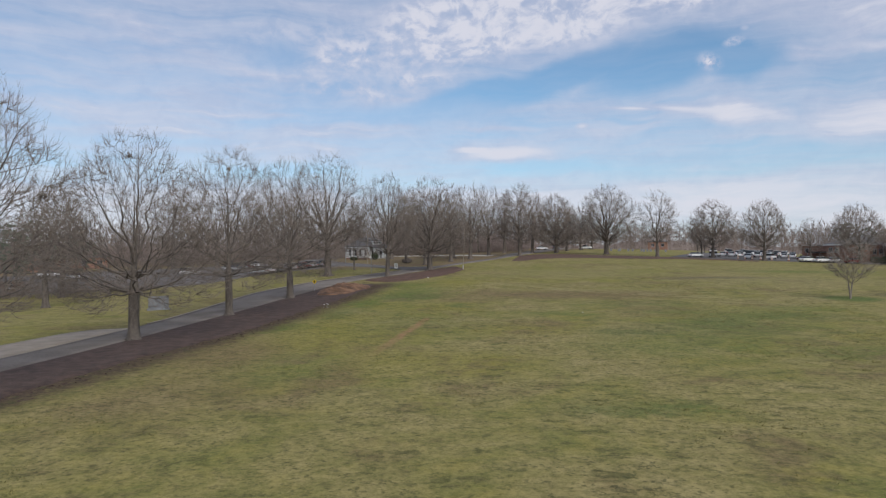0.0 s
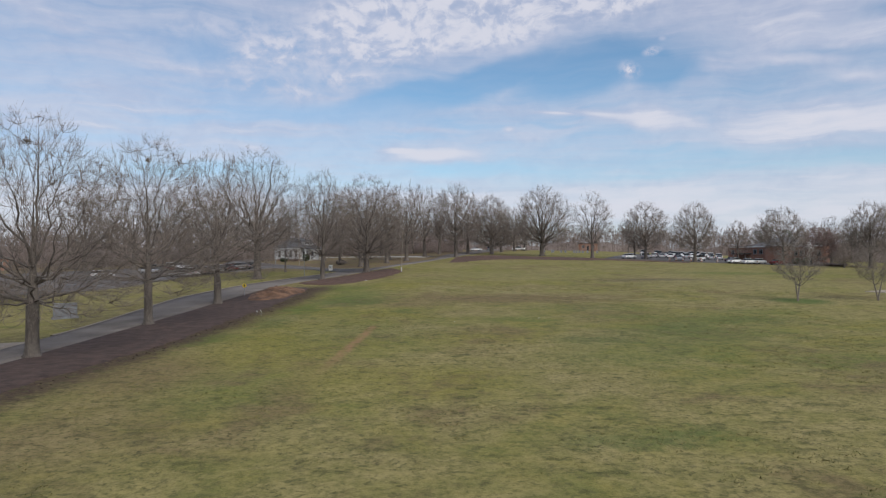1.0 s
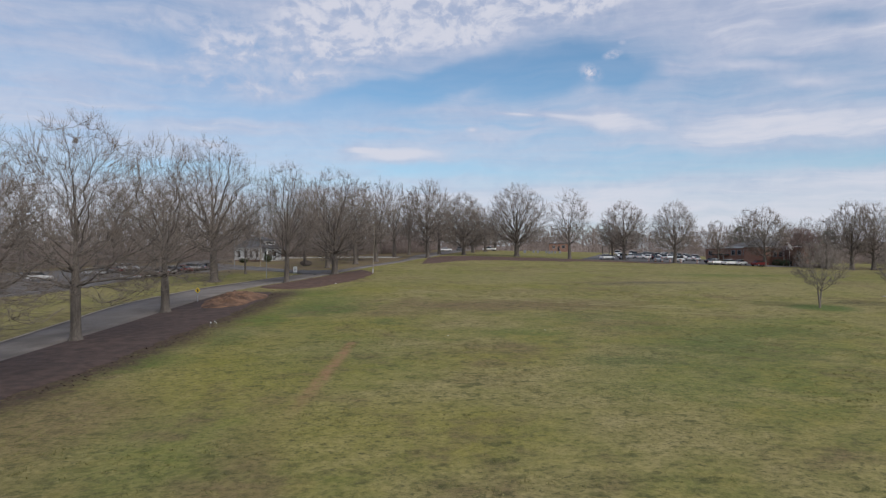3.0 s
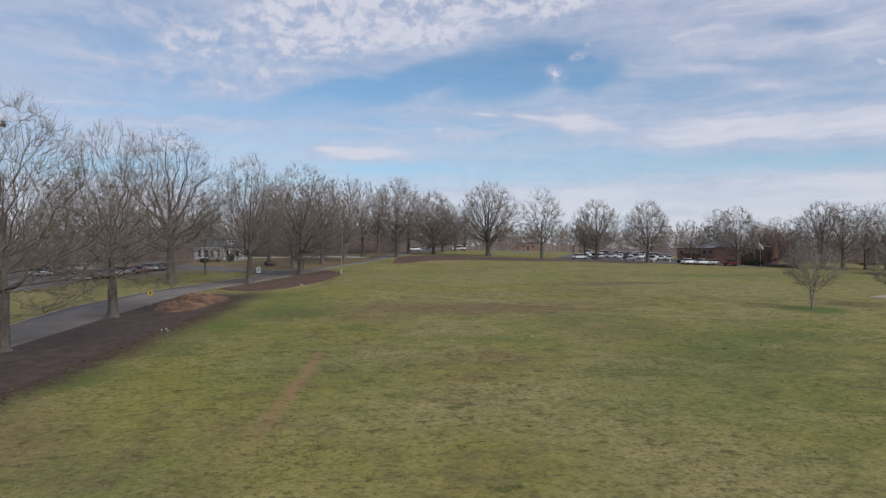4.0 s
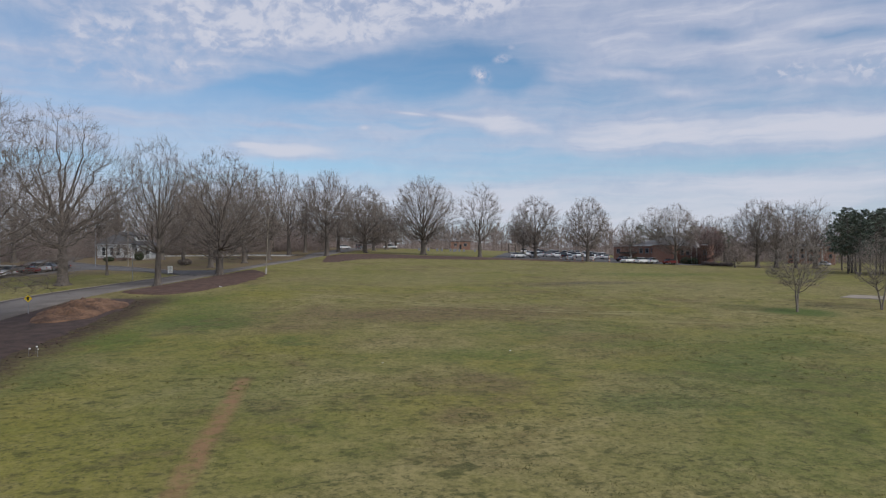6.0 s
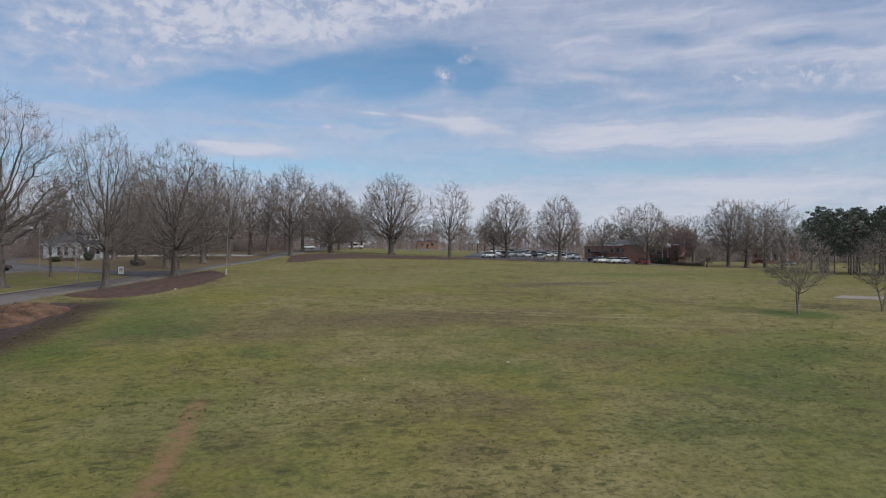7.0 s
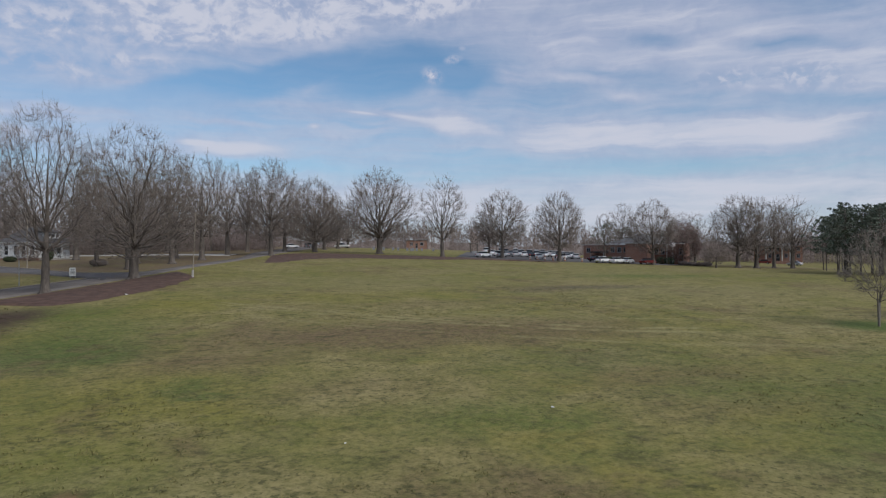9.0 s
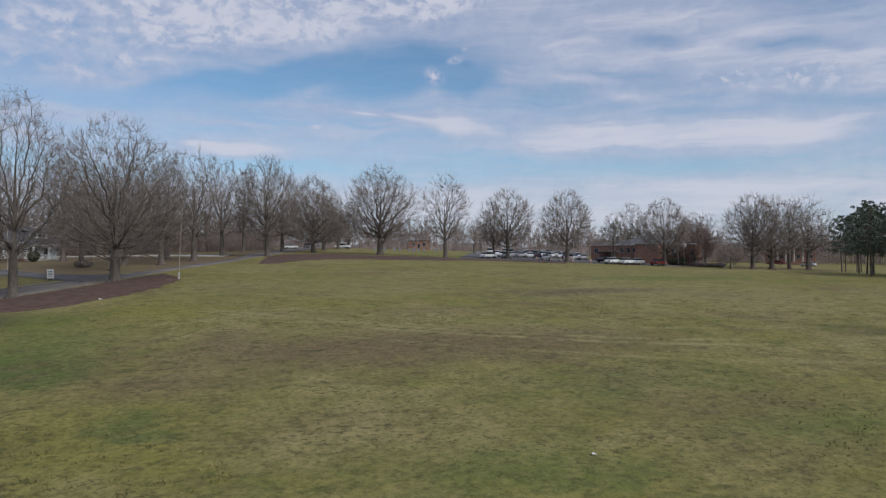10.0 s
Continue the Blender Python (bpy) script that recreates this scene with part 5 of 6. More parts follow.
for i, colour in enumerate(("silver", "grey", "red", "white", "silver")):
    park("suv" if i % 2 else "sedan", colour, -62.5 + 0.7 * i, 156.0 + 3.2 * i, -20 + crng.uniform(-3, 3), SIDE)
park("suv", "white", -68.0, 146.0, 20, SIDE)
park("pickup", "white", -107.5, 154.0, 30, SIDE)
park("sedan", "silver", -96.0, 146.0, 60, SIDE)
ROADSIDE = "cars by the far end of the lane"
park("sedan", "white", 21.0, 268.0, 15, ROADSIDE)
park("suv", "grey", 27.5, 276.0, 65, ROADSIDE)
park("pickup", "white", 40.5, 284.0, 150, ROADSIDE)
park("sedan", "red", 163.0, 212.0, 130, "cars by the columned building")
park("sedan", "silver", 168.0, 204.5, 100, "cars by the columned building")


# ------------------------------------------------------------------ buildings
def window(parent, x, y, z, w, h, mullions=1, trim=None):
    """A framed window let into a wall that faces local -y."""
    def ring(bm, w0, h0, w1, h1, ya, yb):
        loops = []
        for yy in (ya, yb):
            for ww, hh in ((w0, h0), (w1, h1)):
                loops.append([bm.verts.new((x + sx_ * ww, yy, z + h / 2 + sz_ * hh)) for sx_, sz_ in ((-1, -1), (1, -1), (1, 1), (-1, 1))])
        o0, i0, o1, i1 = loops
        for k in range(4):
            n = (k + 1) % 4
            for q in ((o0[k], o0[n], i0[n], i0[k]), (o1[n], o1[k], i1[k], i1[n]), (o0[n], o0[k], o1[k], o1[n]), (i0[k], i0[n], i1[n], i1[k])):
                bm.faces.new(q)
        return bm
    trim = trim or TRIM
    fr = part("window", ring(bmesh.new(), w / 2 + 0.09, h / 2 + 0.09, w / 2, h / 2, y - 0.06, y + 0.08), trim, parent, "painted window frame")
    part("pane", boxed(x - w / 2, x + w / 2, y - 0.02, y + 0.03, z, z + h), GLASS, fr, "dark reflective glass")
    for i in range(mullions):
        mx = x - w / 2 + w * (i + 1) / (mullions + 1)
        part("mullion", boxed(mx - 0.03, mx + 0.03, y - 0.045, y - 0.021, z, z + h), trim, fr)
    part("sill", boxed(x - w / 2 - 0.15, x + w / 2 + 0.15, y - 0.12, y - 0.061, z - 0.17, z - 0.092), trim, fr)


def hip_roof(x0, x1, y0, y1, z0, rise, over=0.5):
    bm = bmesh.new()
    ym, run = (y0 + y1) / 2, (y1 - y0) / 2
    lo = [bm.verts.new(p) for p in ((x0 - over, y0 - over, z0), (x1 + over, y0 - over, z0), (x1 + over, y1 + over, z0), (x0 - over, y1 + over, z0))]
    r = [bm.verts.new((x0 + run, ym, z0 + rise)), bm.verts.new((x1 - run, ym, z0 + rise))]
    for q in ((lo[0], lo[1], r[1], r[0]), (lo[1], lo[2], r[1]), (lo[2], lo[3], r[0], r[1]), (lo[3], lo[0], r[0]), tuple(lo[::-1])):
        bm.faces.new(q)
    return bm


def white_house():
    """A bungalow seen on its corner: porch and dormer at the front, a long windowed wall down the side."""
    wide, deep, eave = 6.9, 11.6, 3.9
    a = wide / 2
    h = empty("house", on_ground(-33.5, 198.0, -0.5), 50, label="white clapboard bungalow with grey roof, dormer and front porch", category="house")
    part("foundation", boxed(-a - 0.1, a + 0.1, -0.1, deep + 0.1, -1.0, 0.75), BRICK, h, "low red brick foundation")
    walls = part("wall", boxed(-a, a, 0, deep, 0.75, eave), WHITE, h, "white clapboard wall")
    for i in range(19):
        z = 0.8 + i * 0.16
        part("clapboard", boxed(-a - 0.035, -a - 0.003, 0, deep, z, z + 0.135), WHITE, walls)
        part("clapboard", boxed(-a, a, -0.035, -0.003, z, z + 0.135), WHITE, walls)
    part("fascia", boxed(-a - 0.42, -a - 0.3, -0.4, deep + 0.4, eave - 0.06, eave + 0.12), TRIM, h, "white eaves board")
    bm = hip_roof(-deep / 2, deep / 2, -a, a, eave + 0.13, 3.1, 0.45)
    bmesh.ops.rotate(bm, verts=bm.verts, cent=(0, 0, 0), matrix=Matrix.Rotation(math.pi / 2, 3, "Z"))
    bmesh.ops.translate(bm, verts=bm.verts, vec=(0, deep / 2, 0))
    part("roof", bm, ROOF, h, "grey shingle hipped roof")
    # tall sash windows down the side wall
    for y in (1.6, 4.2, 6.4, 9.2):
        sash = part("window", boxed(-a - 0.10, -a - 0.036, y - 0.62, y + 0.62, 1.35, 3.35), TRIM, h, "white window frame")
        for z in (1.45, 2.39):
            part("pane", boxed(-a - 0.12, -a - 0.102, y - 0.5, y + 0.5, z, z + 0.86), GLASS, sash, "dark pane")
        part("sill", boxed(-a - 0.2, -a - 0.102, y - 0.72, y + 0.72, 1.24, 1.34), TRIM, sash)
    porch = part("porch", boxed(-a, a, -2.4, -0.11, -1.0, 0.72), CONCRETE, h, "raised porch floor")
    for x in (-a + 0.2, 0.0, a - 0.2):
        part("column", boxed(x - 0.17, x + 0.17, -2.3, -1.96, 0.72, 3.3, 0.02), TRIM, porch, "square white column")
    part("beam", boxed(-a - 0.1, a + 0.1, -2.42, -1.84, 3.3, 3.7), TRIM, porch, "white porch beam")
    bm = bmesh.new()
    q = [bm.verts.new(p) for p in ((-a - 0.3, -2.8, 3.71), (a + 0.3, -2.8, 3.71), (a + 0.3, -0.05, 4.1), (-a - 0.3, -0.05, 4.1), (-a - 0.3, -2.8, 3.83), (a + 0.3, -2.8, 3.83), (a + 0.3, -0.05, 4.25), (-a - 0.3, -0.05, 4.25))]
    for f in ((3, 2, 1, 0), (4, 5, 6, 7), (0, 1, 5, 4), (1, 2, 6, 5), (3, 0, 4, 7), (2, 3, 7, 6)):
        bm.faces.new([q[i] for i in f])
    part("porch_roof", bm, ROOF, porch, "grey shingle porch roof")
    part("railing", boxed(-a + 0.4, -0.2, -2.18, -2.08, 1.5, 1.6), TRIM, porch)
    for i in range(12):
        x = -a + 0.5 + i * (a - 0.8) / 11
        part("baluster", boxed(x - 0.03, x + 0.03, -2.16, -2.1, 0.72, 1.5), TRIM, porch)
    for i in range(5):
        part("step", boxed(0.5, a - 0.5, -2.7 - 0.3 * i, -2.41 - 0.3 * i, -1.0, 0.55 - 0.17 * i), CONCRETE, porch)
    part("door", boxed(0.6, 1.6, -0.1, -0.04, 0.75, 2.85), GLASS, h, "dark front door")
    window(h, -1.7, -0.04, 1.35, 1.5, 1.6)
    dormer = part("dormer", boxed(-1.7, 1.7, 0.45, 3.6, 4.3, 5.85), WHITE, h, "white roof dormer")
    for x in (-1.0, 0.0, 1.0):
        part("dormer_window", boxed(x - 0.32, x + 0.32, 0.40, 0.446, 5.0, 5.6), GLASS, dormer, "small dark pane")
    bm = bmesh.new()
    q = [bm.verts.new(p) for p in ((-2.1, 0.15, 5.86), (2.1, 0.15, 5.86), (2.1, 4.3, 6.8), (-2.1, 4.3, 6.8), (-2.1, 0.15, 5.98), (2.1, 0.15, 5.98), (2.1, 4.3, 6.92), (-2.1, 4.3, 6.92))]
    for f in ((3, 2, 1, 0), (4, 5, 6, 7), (0, 1, 5, 4), (1, 2, 6, 5), (3, 0, 4, 7), (2, 3, 7, 6)):
        bm.faces.new([q[i] for i in f])
    part("dormer_roof", bm, ROOF, dormer, "grey shed roof over the dormer")


white_house()
shrub(-37.0, 192.6, 4.4, 3.8, 3, "bushy twiggy shrub before the white house", TWIG)
shrub(-33.4, 192.0, 2.0, 2.0, 4, "round dark evergreen shrub by the porch")
shrub(-39.4, 190.6, 2.2, 1.0, 5, "low dark evergreen shrub by the house")
shrub(-20.5, 166.5, 2.6, 1.2, 6, "low brown twiggy shrub on leaf-strewn grass", TWIG)


def brick_hall():
    h = empty("building", on_ground(95.0, 207.5, -0.2), -55.5, label="long red brick building with grey hipped roof and white eaves", category="building")
    low = part("wing", boxed(0, 6.6, 0, 11, -2.5, 4.1), BRICK, h, "lower flat-roofed brick wing")
    part("coping", boxed(-0.15, 6.55, -0.15, 11.2, 4.1, 4.3), CONCRETE, low, "pale coping")
    part("canopy", boxed(3.3, 7.4, -3.4, 0.0, 2.0, 2.4), BLACK, low, "dark flat entrance canopy")
    for x in (3.5, 7.2):
        part("canopy_post", tube(bmesh.new(), (x, -3.2, -2.0), (x, -3.2, 2.0), 0.08, 0.08), STEEL, low)
    part("wall", boxed(6.6, 21.7, 0.0, 13, -4.0, 4.3), BRICK, h, "red brick main wall")
    part("wall", boxed(21.7, 27.5, 0.003, 5, -4.0, 4.3), BRICK, h, "red brick entrance wall")
    front = part("wing", boxed(13.6, 19.4, -3.8, 0.0, -4.0, 4.3), BRICK, h, "projecting brick wing")
    part("coping", boxed(13.4, 19.6, -4.0, 0.0, 4.3, 4.5), CONCRETE, front, "pale coping")
    part("fascia", boxed(6.3, 13.4, -0.35, -0.05, 4.1, 4.5), TRIM, h, "white eaves board")
    part("fascia", boxed(19.6, 27.8, -0.35, -0.05, 4.1, 4.4), TRIM, h, "white eaves board")
    part("roof", hip_roof(6.9, 21.5, 0.0, 13, 4.5, 2.5, 0.4), ROOF, h, "long grey hipped roof")
    part("roof", boxed(21.95, 27.8, -0.3, 5.2, 4.42, 4.6), ROOF, h, "flat grey roof")
    porch = part("portico", boxed(23.8, 25.6, -2.4, -0.36, 3.4, 3.65), TRIM, h, "white portico beam")
    part("pediment", prism(bmesh.new(), [(23.7, 3.65), (25.7, 3.65), (24.7, 5.4)], -2.5, -0.36), TRIM, porch, "white triangular pediment")
    for x in (23.95, 25.45):
        part("column", tube(bmesh.new(), (x, -2.2, -2.6), (x, -2.2, 3.4), 0.11, 0.09, 10), TRIM, porch, "slim white column")
    part("door", boxed(24.1, 25.1, -0.06, 0.04, -1.2, 1.2), GLASS, porch, "dark entrance door")
    window(h, 1.5, -0.03, 2.2, 0.9, 1.1, trim=STEEL)
    window(h, 1.5, -0.03, -0.6, 0.9, 1.2, trim=STEEL)
    for x in (8.6, 10.4, 12.2):
        window(h, x, -0.03, 2.2, 0.9, 1.2, trim=STEEL)
        window(h, x, -0.03, -0.7, 0.9, 1.3, trim=STEEL)
    for x in (20.6, 22.2, 26.9):
        window(h, x, -0.03, 1.6, 0.8, 1.3, trim=STEEL)


brick_hall()


def columned_hall():
    h = empty("building", on_ground(185.5, 228, 1.4), -46, label="two-storey red brick building with tall pale columns", category="building")
    part("wall", boxed(-9, 9, 0, 10, -6, 6.6), BRICK, h, "red brick wall")
    part("roof", hip_roof(-9, 9, 0, 10, 6.6, 1.2), ROOF, h, "grey hipped roof")
    porch = part("portico", boxed(-4.9, 4.9, -2.6, 0, 5.6, 6.3), CONCRETE, h, "white portico beam")
    for x in (-4.5, -1.5, 1.5, 4.5):
        part("column", tube(bmesh.new(), (x, -2.2, -0.6), (x, -2.2, 5.6), 0.32, 0.26, 12), CONCRETE, porch, "tall pale column")
    for x in (-7.5, -3, 0, 3, 7.5):
        window(h, x, -0.03, 1.0, 1.0, 1.7, trim=STEEL)
        window(h, x, -0.03, 4.3, 1.0, 1.5, trim=STEEL)
    part("door", boxed(-0.7, 0.7, -0.06, 0.04, -1.0, 2.0), GLASS, h, "dark entrance door")
    part("terrace", boxed(-6, 6, -3.4, -0.05, -6, -0.6), BRICK, h, "low brick terrace")
    h.scale = (0.85, 0.85, 0.75)


columned_hall()


def low_brick(x, y, turn, wide, deep, tall, label, base=0.0):
    h = empty("building", on_ground(x, y, base), turn, label=label, category="building")
    part("wall", boxed(-wide / 2, wide / 2, 0, deep, -1.5, tall), BRICK, h, "red brick wall")
    part("roof", boxed(-wide / 2 - 0.4, wide / 2 + 0.4, -0.4, deep + 0.4, tall, tall + 0.3), ROOF, h, "flat grey roof")
    n = int(wide / 4)
    for i in range(n):
        window(h, -wide / 2 + wide * (i + 0.5) / n, -0.03, tall * 0.38, 1.2, tall * 0.36, trim=STEEL)
    part("door", boxed(-0.5, 0.5, -0.06, 0.04, 0, 2.1), GLASS, h, "dark door")


low_brick(-120.5, 180.5, 33, 20, 8, 3.6, "low flat-roofed red brick building behind an asphalt yard")
low_brick(80, 322, -14, 9, 8, 3.4, "low brick building before the woods", 0.3)
low_brick(-92.5, 121, 38, 5, 3, 1.9, "small brick shed beside the yard")
for i, (x, y, w, t) in enumerate(((-61, 112.0, 6, 4.6), (-66.5, 110.8, 6.5, 5.2))):
    shrub(x, y, w, t, 70 + i, "tall brown leafless thicket at the car park edge", TWIG, "thicket")
hrng = random.Random(4)
for i in range(2):
    shrub(103.6 + i * 1.2, 184.6 - i * 1.6, 2.5, 2.0 + hrng.uniform(-0.1, 0.2), 40 + i, "clipped dark evergreen hedge shrub against brick", name="hedge_shrub")
for i in range(4):
    shrub(107.6 + i * 1.5, 181.4 - i * 1.1, 2.4, 1.1 + hrng.uniform(-0.2, 0.3), 43 + i, "low leafless brown shrub beside the building", SCRUB, name="low_shrub")
for i, (x, y) in enumerate(((92.0, 196.0), (94.0, 193.0))):
    shrub(x, y, 2.0, 1.3, 50 + i, "low rounded dark shrub on grass")


# ------------------------------------------------------------------ poles, signs, small things
def post(x, y, tall, r, mat, name, label, category, lean=(0, 0)):
    ob = empty(name, on_ground(x, y), 0, label=label, category=category)
    part("shaft", tube(bmesh.new(), (0, 0, -0.3), (lean[0], lean[1], tall), r, r * 0.75, 10), mat, ob)
    return ob


p = post(-4.9, 136.5, 8.6, 0.07, POLE_WOOD, "utility_pole", "slightly leaning weathered wooden pole by the lane", "pole", (0.45, 0))
part("guard", tube(bmesh.new(), (0.004, 0, 0.0), (0.06, 0, 0.9), 0.145, 0.14, 10), CONCRETE, p, "pale guard sleeve at the foot")
part("cap", tube(bmesh.new(), (0.445, 0, 8.58), (0.45, 0, 8.68), 0.1, 0.05, 10), STEEL, p)
p = post(-30.5, 165.5, 8.8, 0.09, POLE_WOOD, "utility_pole", "thin wooden pole beside the white house", "pole")
part("cap", tube(bmesh.new(), (0, 0, 8.78), (0, 0, 8.9), 0.08, 0.03, 10), STEEL, p)
p = post(-23.6, 133.5, 4.0, 0.05, STEEL, "thin_post", "thin grey metal post on the verge", "post")
part("cap", tube(bmesh.new(), (0, 0, 3.98), (0, 0, 4.05), 0.05, 0.02, 8), STEEL, p)
for x, y in ((-37.2, 170.0), (-50.0, 160.0)):
    p = post(x, y, 8.2, 0.08, STEEL, "lamp_post", "grey lamp post at the car park", "lamp post")
    part("arm", tube(bmesh.new(), (0, 0, 8.0), (1.2, 0, 8.3), 0.05, 0.04, 8), STEEL, p)
    part("lamp_head", boxed(1.1, 1.75, -0.15, 0.15, 8.22, 8.38, 0.03), STEEL, p)
for x, y in ((97.0, 232.0),):
    p = post(x, y, 7.4, 0.06, STEEL, "lamp_post", "tall grey lamp post among parked cars", "lamp post")
    part("arm", tube(bmesh.new(), (-0.9, 0, 7.4), (0.9, 0, 7.4), 0.04, 0.04, 8), STEEL, p)
    for s in (-1, 1):
        part("lamp_head", boxed(s * 1.1 - 0.3, s * 1.1 + 0.3, -0.15, 0.15, 7.36, 7.5, 0.03), CLEAR_LAMP, p)

p = post(-25.4, 97.0, 1.75, 0.035, STEEL, "road_sign", "yellow diamond warning sign on a grey post", "sign")
bm = prism(bmesh.new(), [(0, 1.13), (0.34, 1.47), (0, 1.81), (-0.34, 1.47)], -0.05, -0.035)
part("sign_plate", bm, YELLOW, p, "yellow diamond plate")
part("sign_mark", prism(bmesh.new(), [(-0.08, 1.3), (0.08, 1.3), (0.08, 1.5), (0.16, 1.5), (0, 1.68), (-0.16, 1.5), (-0.08, 1.5)], -0.056, -0.051), BLACK, p, "black arrow mark")

p = empty("notice_board", on_ground(-19.7, 142.0), 8, label="white notice panel on two short posts by the lane", category="sign")
part("panel", boxed(-0.36, 0.36, -0.04, 0.04, 0.25, 1.35, 0.015), WHITE, p, "white painted panel")
for x in (-0.3, 0.3):
    part("leg", boxed(x - 0.04, x + 0.04, 0.045, 0.12, -0.2, 1.3), STEEL, p)
for i in range(4):
    part("text_bar", boxed(-0.24, 0.24, -0.05, -0.042, 0.5 + i * 0.18, 0.57 + i * 0.18), BLACK, p, "grey line of unreadable print")

p = empty("monument_sign", on_ground(-39.6, 77.8), 28, label="pale grey stone sign slab standing on grass", category="sign")
part("slab", boxed(-1.15, 1.15, -0.15, 0.15, 0.15, 1.65, 0.04), STONE, p, "pale grey stone slab")
part("base", boxed(-1.3, 1.3, -0.3, 0.3, -0.3, 0.16, 0.02), STONE, p)


def leaf_nest(x, y, z, size, seed, label):
    rng = random.Random(seed)
    rows = []
    for _ in range(120):
        w = Vector((rng.gauss(0, 1), rng.gauss(0, 1), rng.gauss(0, 0.8))).normalized()
        p = w * size * rng.uniform(0.2, 0.9)
        t = w.orthogonal().normalized() * size * rng.uniform(-0.6, 0.6)
        rows.append((*p, *(p + t + w * 0.05), 0.03, 0.0))
    ob = new("nest", limbs_to_mesh("nest", rows, TWIG))
    ob.location = (x, y, z)
    tagged(ob, label, "nest")


leaf_nest(-27.9, 51.0, 15.0, 0.3, 1, "dark squirrel nest of leaves high in an oak")
leaf_nest(-27.0, 68.8, 16.3, 0.27, 2, "dark squirrel nest of leaves high in an oak")
leaf_nest(-23.9, 35.2, 10.3, 0.36, 3, "dark squirrel nest of leaves on an outer limb")
leaf_nest(-28.5, 86.0, 14.0, 0.3, 4, "small dark leaf nest among twigs")

for i, (x, y) in enumerate(((-18.1, 74.3), (-17.9, 74.9), (-17.5, 73.9))):
    f = empty("marker_flag", on_ground(x, y), 40 * i, label="small white marker flag stuck in the turf", category="flag", group="marker flags")
    part("wire", tube(bmesh.new(), (0, 0, -0.05), (0, 0, 0.5), 0.008, 0.006, 5), STEEL, f)
    part("cloth", boxed(0.008, 0.10, -0.004, 0.004, 0.40, 0.47), TRIM, f, "white plastic flag")


def scrap(x, y, size, seed, label):
    rng = random.Random(seed)
    bm = bmesh.new()
    bmesh.ops.create_grid(bm, x_segments=4, y_segments=3, size=size)
    for v in bm.verts:
        v.co.z = rng.uniform(0.0, size * 0.5)
    ob = new("litter", from_bm("litter", bm, TRIM))
    ob.location = on_ground(x, y, 0.03)
    tagged(ob, label, "litter")
    m = ob.modifiers.new("thickness", "SOLIDIFY")
    m.thickness = 0.01


scrap(10.4, 67.7, 0.06, 1, "crumpled white scrap of paper on grass")
scrap(-10.2, 116.4, 0.16, 2, "white scrap of paper on mulch")
scrap(2.2, 66.0, 0.03, 3, "small white scrap of paper on grass")


ORANGE = paint("barrel_orange", (0.36, 0.15, 0.07), 0.6)


def barrel(x, y, turn):
    b = empty("traffic_barrel", on_ground(x, y), turn, label="orange and white striped traffic barrel at the car park edge", category="barrel", group="traffic barrels")
    part("base", tube(bmesh.new(), (0, 0, -0.05), (0, 0, 0.08), 0.36, 0.34, 12), RUBBER, b, "black rubber base")
    part("drum", tube(bmesh.new(), (0, 0, 0.08), (0, 0, 0.98), 0.27, 0.22, 12), ORANGE, b, "orange plastic drum")
    for z in (0.34, 0.68):
        part("band", tube(bmesh.new(), (0, 0, z), (0, 0, z + 0.15), 0.275 - 0.05 * z, 0.267 - 0.05 * z, 12), TRIM, b, "white reflective band")
    part("handle", boxed(-0.1, 0.1, -0.02, 0.02, 0.98, 1.08), ORANGE, b)


for i, (x, y) in enumerate(((69.6, 189.6), (71.4, 189.4), (73.0, 188.6), (75.2, 188.4), (77.6, 187.0), (81.4, 185.4))):
    barrel(x, y, 30 * i)

p = empty("gateway_frame", on_ground(75.9, 243.0), 20, label="dark open timber frame over a low bench", category="frame")
for x in (-1.5, 1.5):
    part("post", boxed(x - 0.12, x + 0.12, -0.12, 0.12, -0.3, 3.0), BARK, p)
part("beam", boxed(-1.6, 1.6, -0.1, 0.1, 2.9, 3.1), BARK, p)
part("bench", boxed(-1.1, 1.1, -0.3, 0.3, 0.0, 0.6, 0.03), STONE, p, "low grey bench")

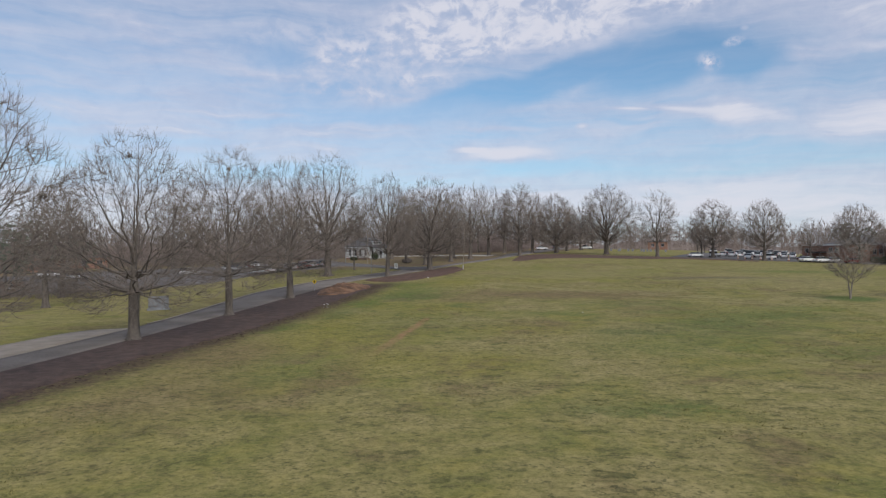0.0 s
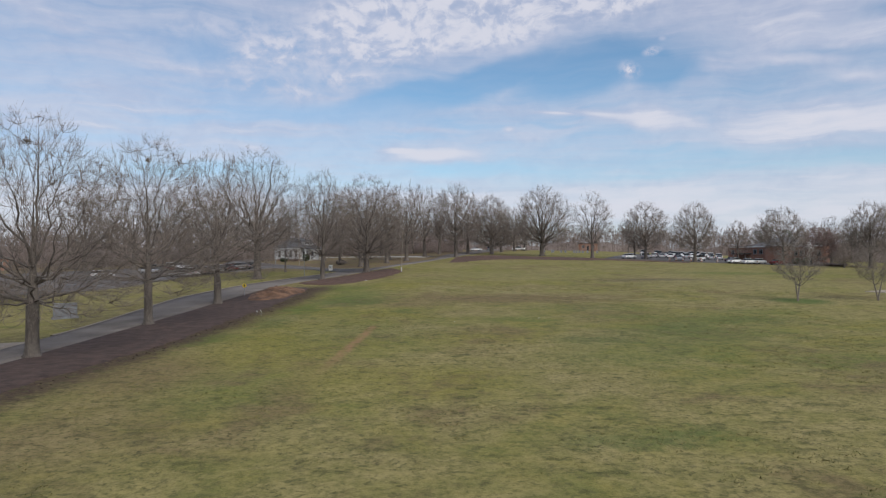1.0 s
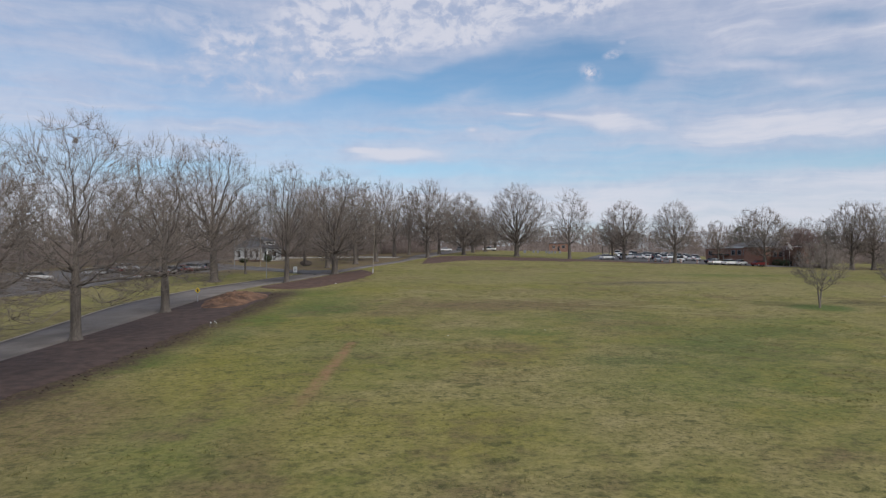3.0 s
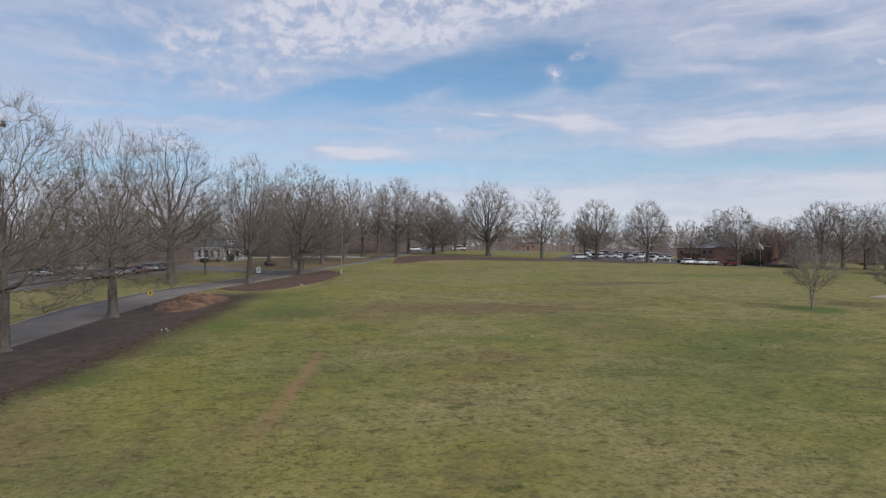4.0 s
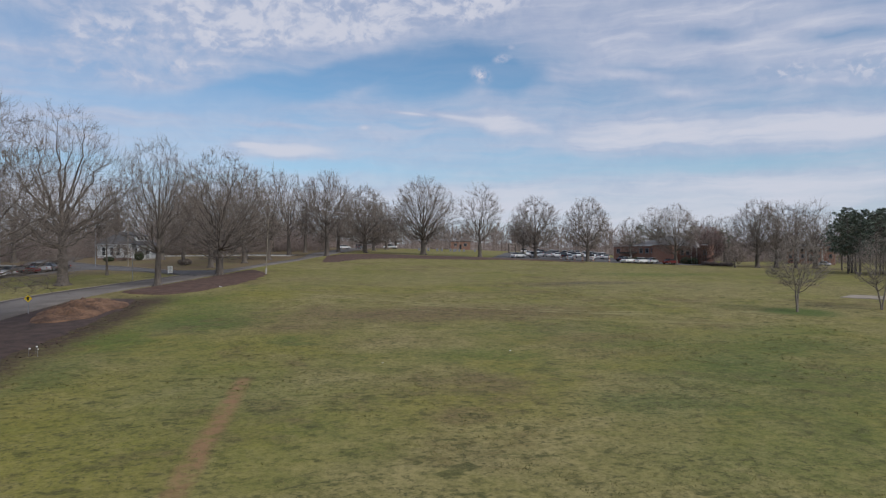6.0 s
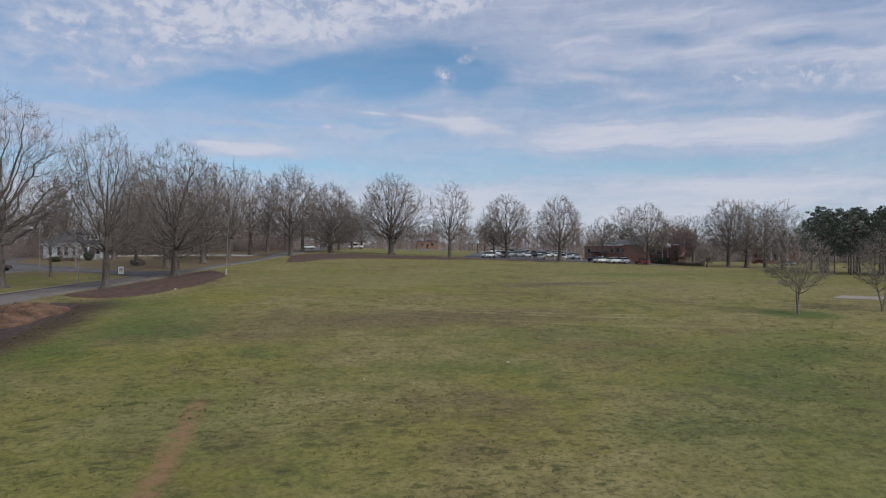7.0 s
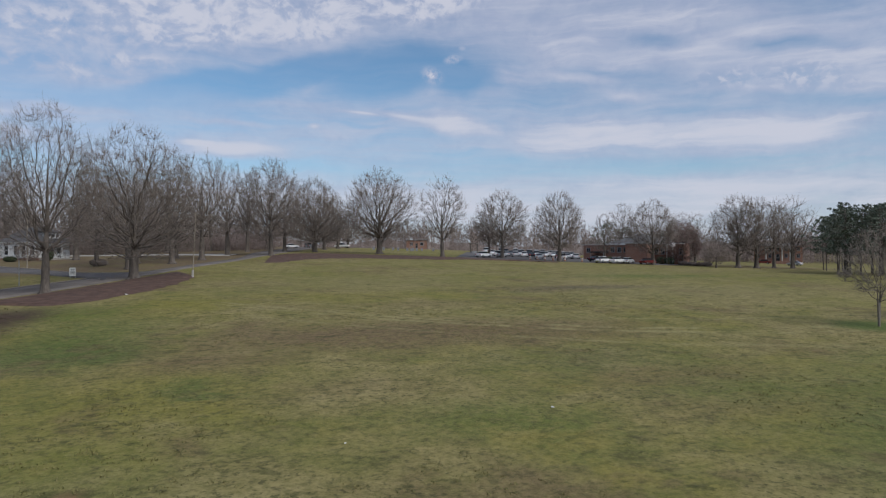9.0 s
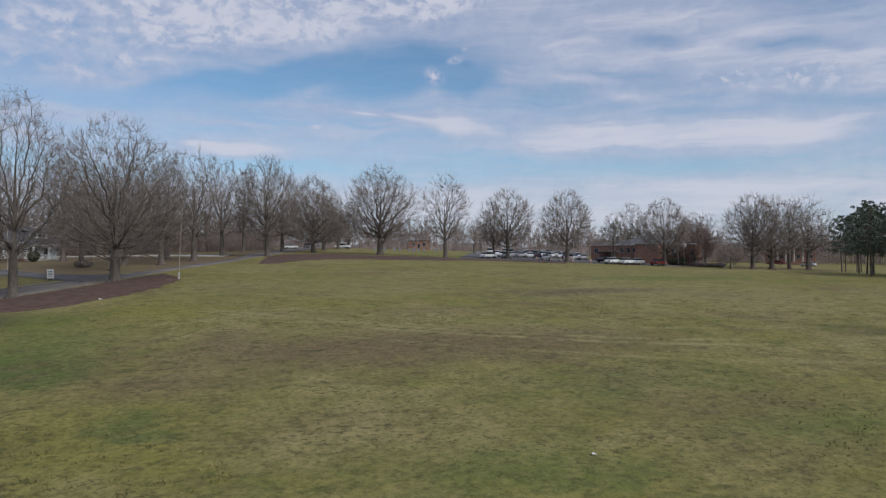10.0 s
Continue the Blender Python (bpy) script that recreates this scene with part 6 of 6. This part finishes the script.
# ------------------------------------------------------------------ grass tufts near the flight line
def build_tufts():
    """Low tussocks of coarse blades, thick on the ground in some places and thin in others."""
    rng = np.random.default_rng(3)
    n = 15000
    x = rng.uniform(-19, 40, n)
    y = rng.uniform(14, 112, n)
    keep = np.array([noise.noise((a * 0.16, b * 0.16, 7.0)) + 0.6 * noise.noise((a * 0.6, b * 0.6, 2.0)) > 0.0 for a, b in zip(x, y)])
    x, y = x[keep], y[keep]
    verts, faces = [], []
    for a, b in zip(x.tolist(), y.tolist()):
        z = ground_z(a, b) - 0.03
        wide = rng.uniform(0.05, 0.16)
        for k in range(8):
            t = rng.random() * 6.283
            c, s = math.cos(t), math.sin(t)
            ox, oy = a + rng.normal() * wide, b + rng.normal() * wide
            h = rng.uniform(0.025, 0.055)
            i = len(verts)
            verts += [(ox + s * 0.018, oy - c * 0.018, z), (ox - s * 0.018, oy + c * 0.018, z), (ox + c * 0.05, oy + s * 0.05, z + 0.02 + h)]
            faces.append((i, i + 1, i + 2))
    tagged(new("grass_tufts", mesh_of("grass_tufts", verts, faces, TUFT)), "short uneven tufts of green and straw-coloured grass", "grass", kind="stuff")


def tuft_material():
    m, nt, b = material("grass_blades", 0.9)
    b.inputs["Specular IOR Level"].default_value = 0.15
    v = put(nt, "ShaderNodeTexCoord").outputs["Object"]
    r = put(nt, "ShaderNodeNewGeometry").outputs["Random Per Island"]
    f = ramp(nt, calc(nt, "ADD", calc(nt, "MULTIPLY", r, 0.5), calc(nt, "MULTIPLY", noisy(nt, v, 0.2, 3), 0.6)), 0.3, 0.8)
    wire(nt, blend(nt, f, (0.105, 0.105, 0.040), (0.215, 0.187, 0.075)), b.inputs["Base Color"])
    return m


TUFT = tuft_material()
build_tufts()


# ------------------------------------------------------------------ headstones on the far rise
stone_rng = random.Random(12)
first = None
for i in range(11):
    x, y = 48.0 + i * 2.1 + stone_rng.uniform(-0.8, 0.8), 262.0 + stone_rng.uniform(-5, 7)
    m = pose(*on_ground(x, y), 0, 0, -12 + stone_rng.uniform(-8, 8))
    if first is None:
        first = empty("headstone", (0, 0, 0), 0, label="small pale upright stone marker on the grassy rise", category="headstone", group="stone markers")
        part("tablet", prism(bmesh.new(), [(-0.35, 0.1), (0.35, 0.1), (0.35, 0.85), (0.2, 1.02), (-0.2, 1.02), (-0.35, 0.85)], -0.08, 0.08), STONE, first)
        part("plinth", boxed(-0.45, 0.45, -0.16, 0.16, -0.25, 0.1), STONE, first)
        first.matrix_basis = m
    else:
        copy_thing(first, m)
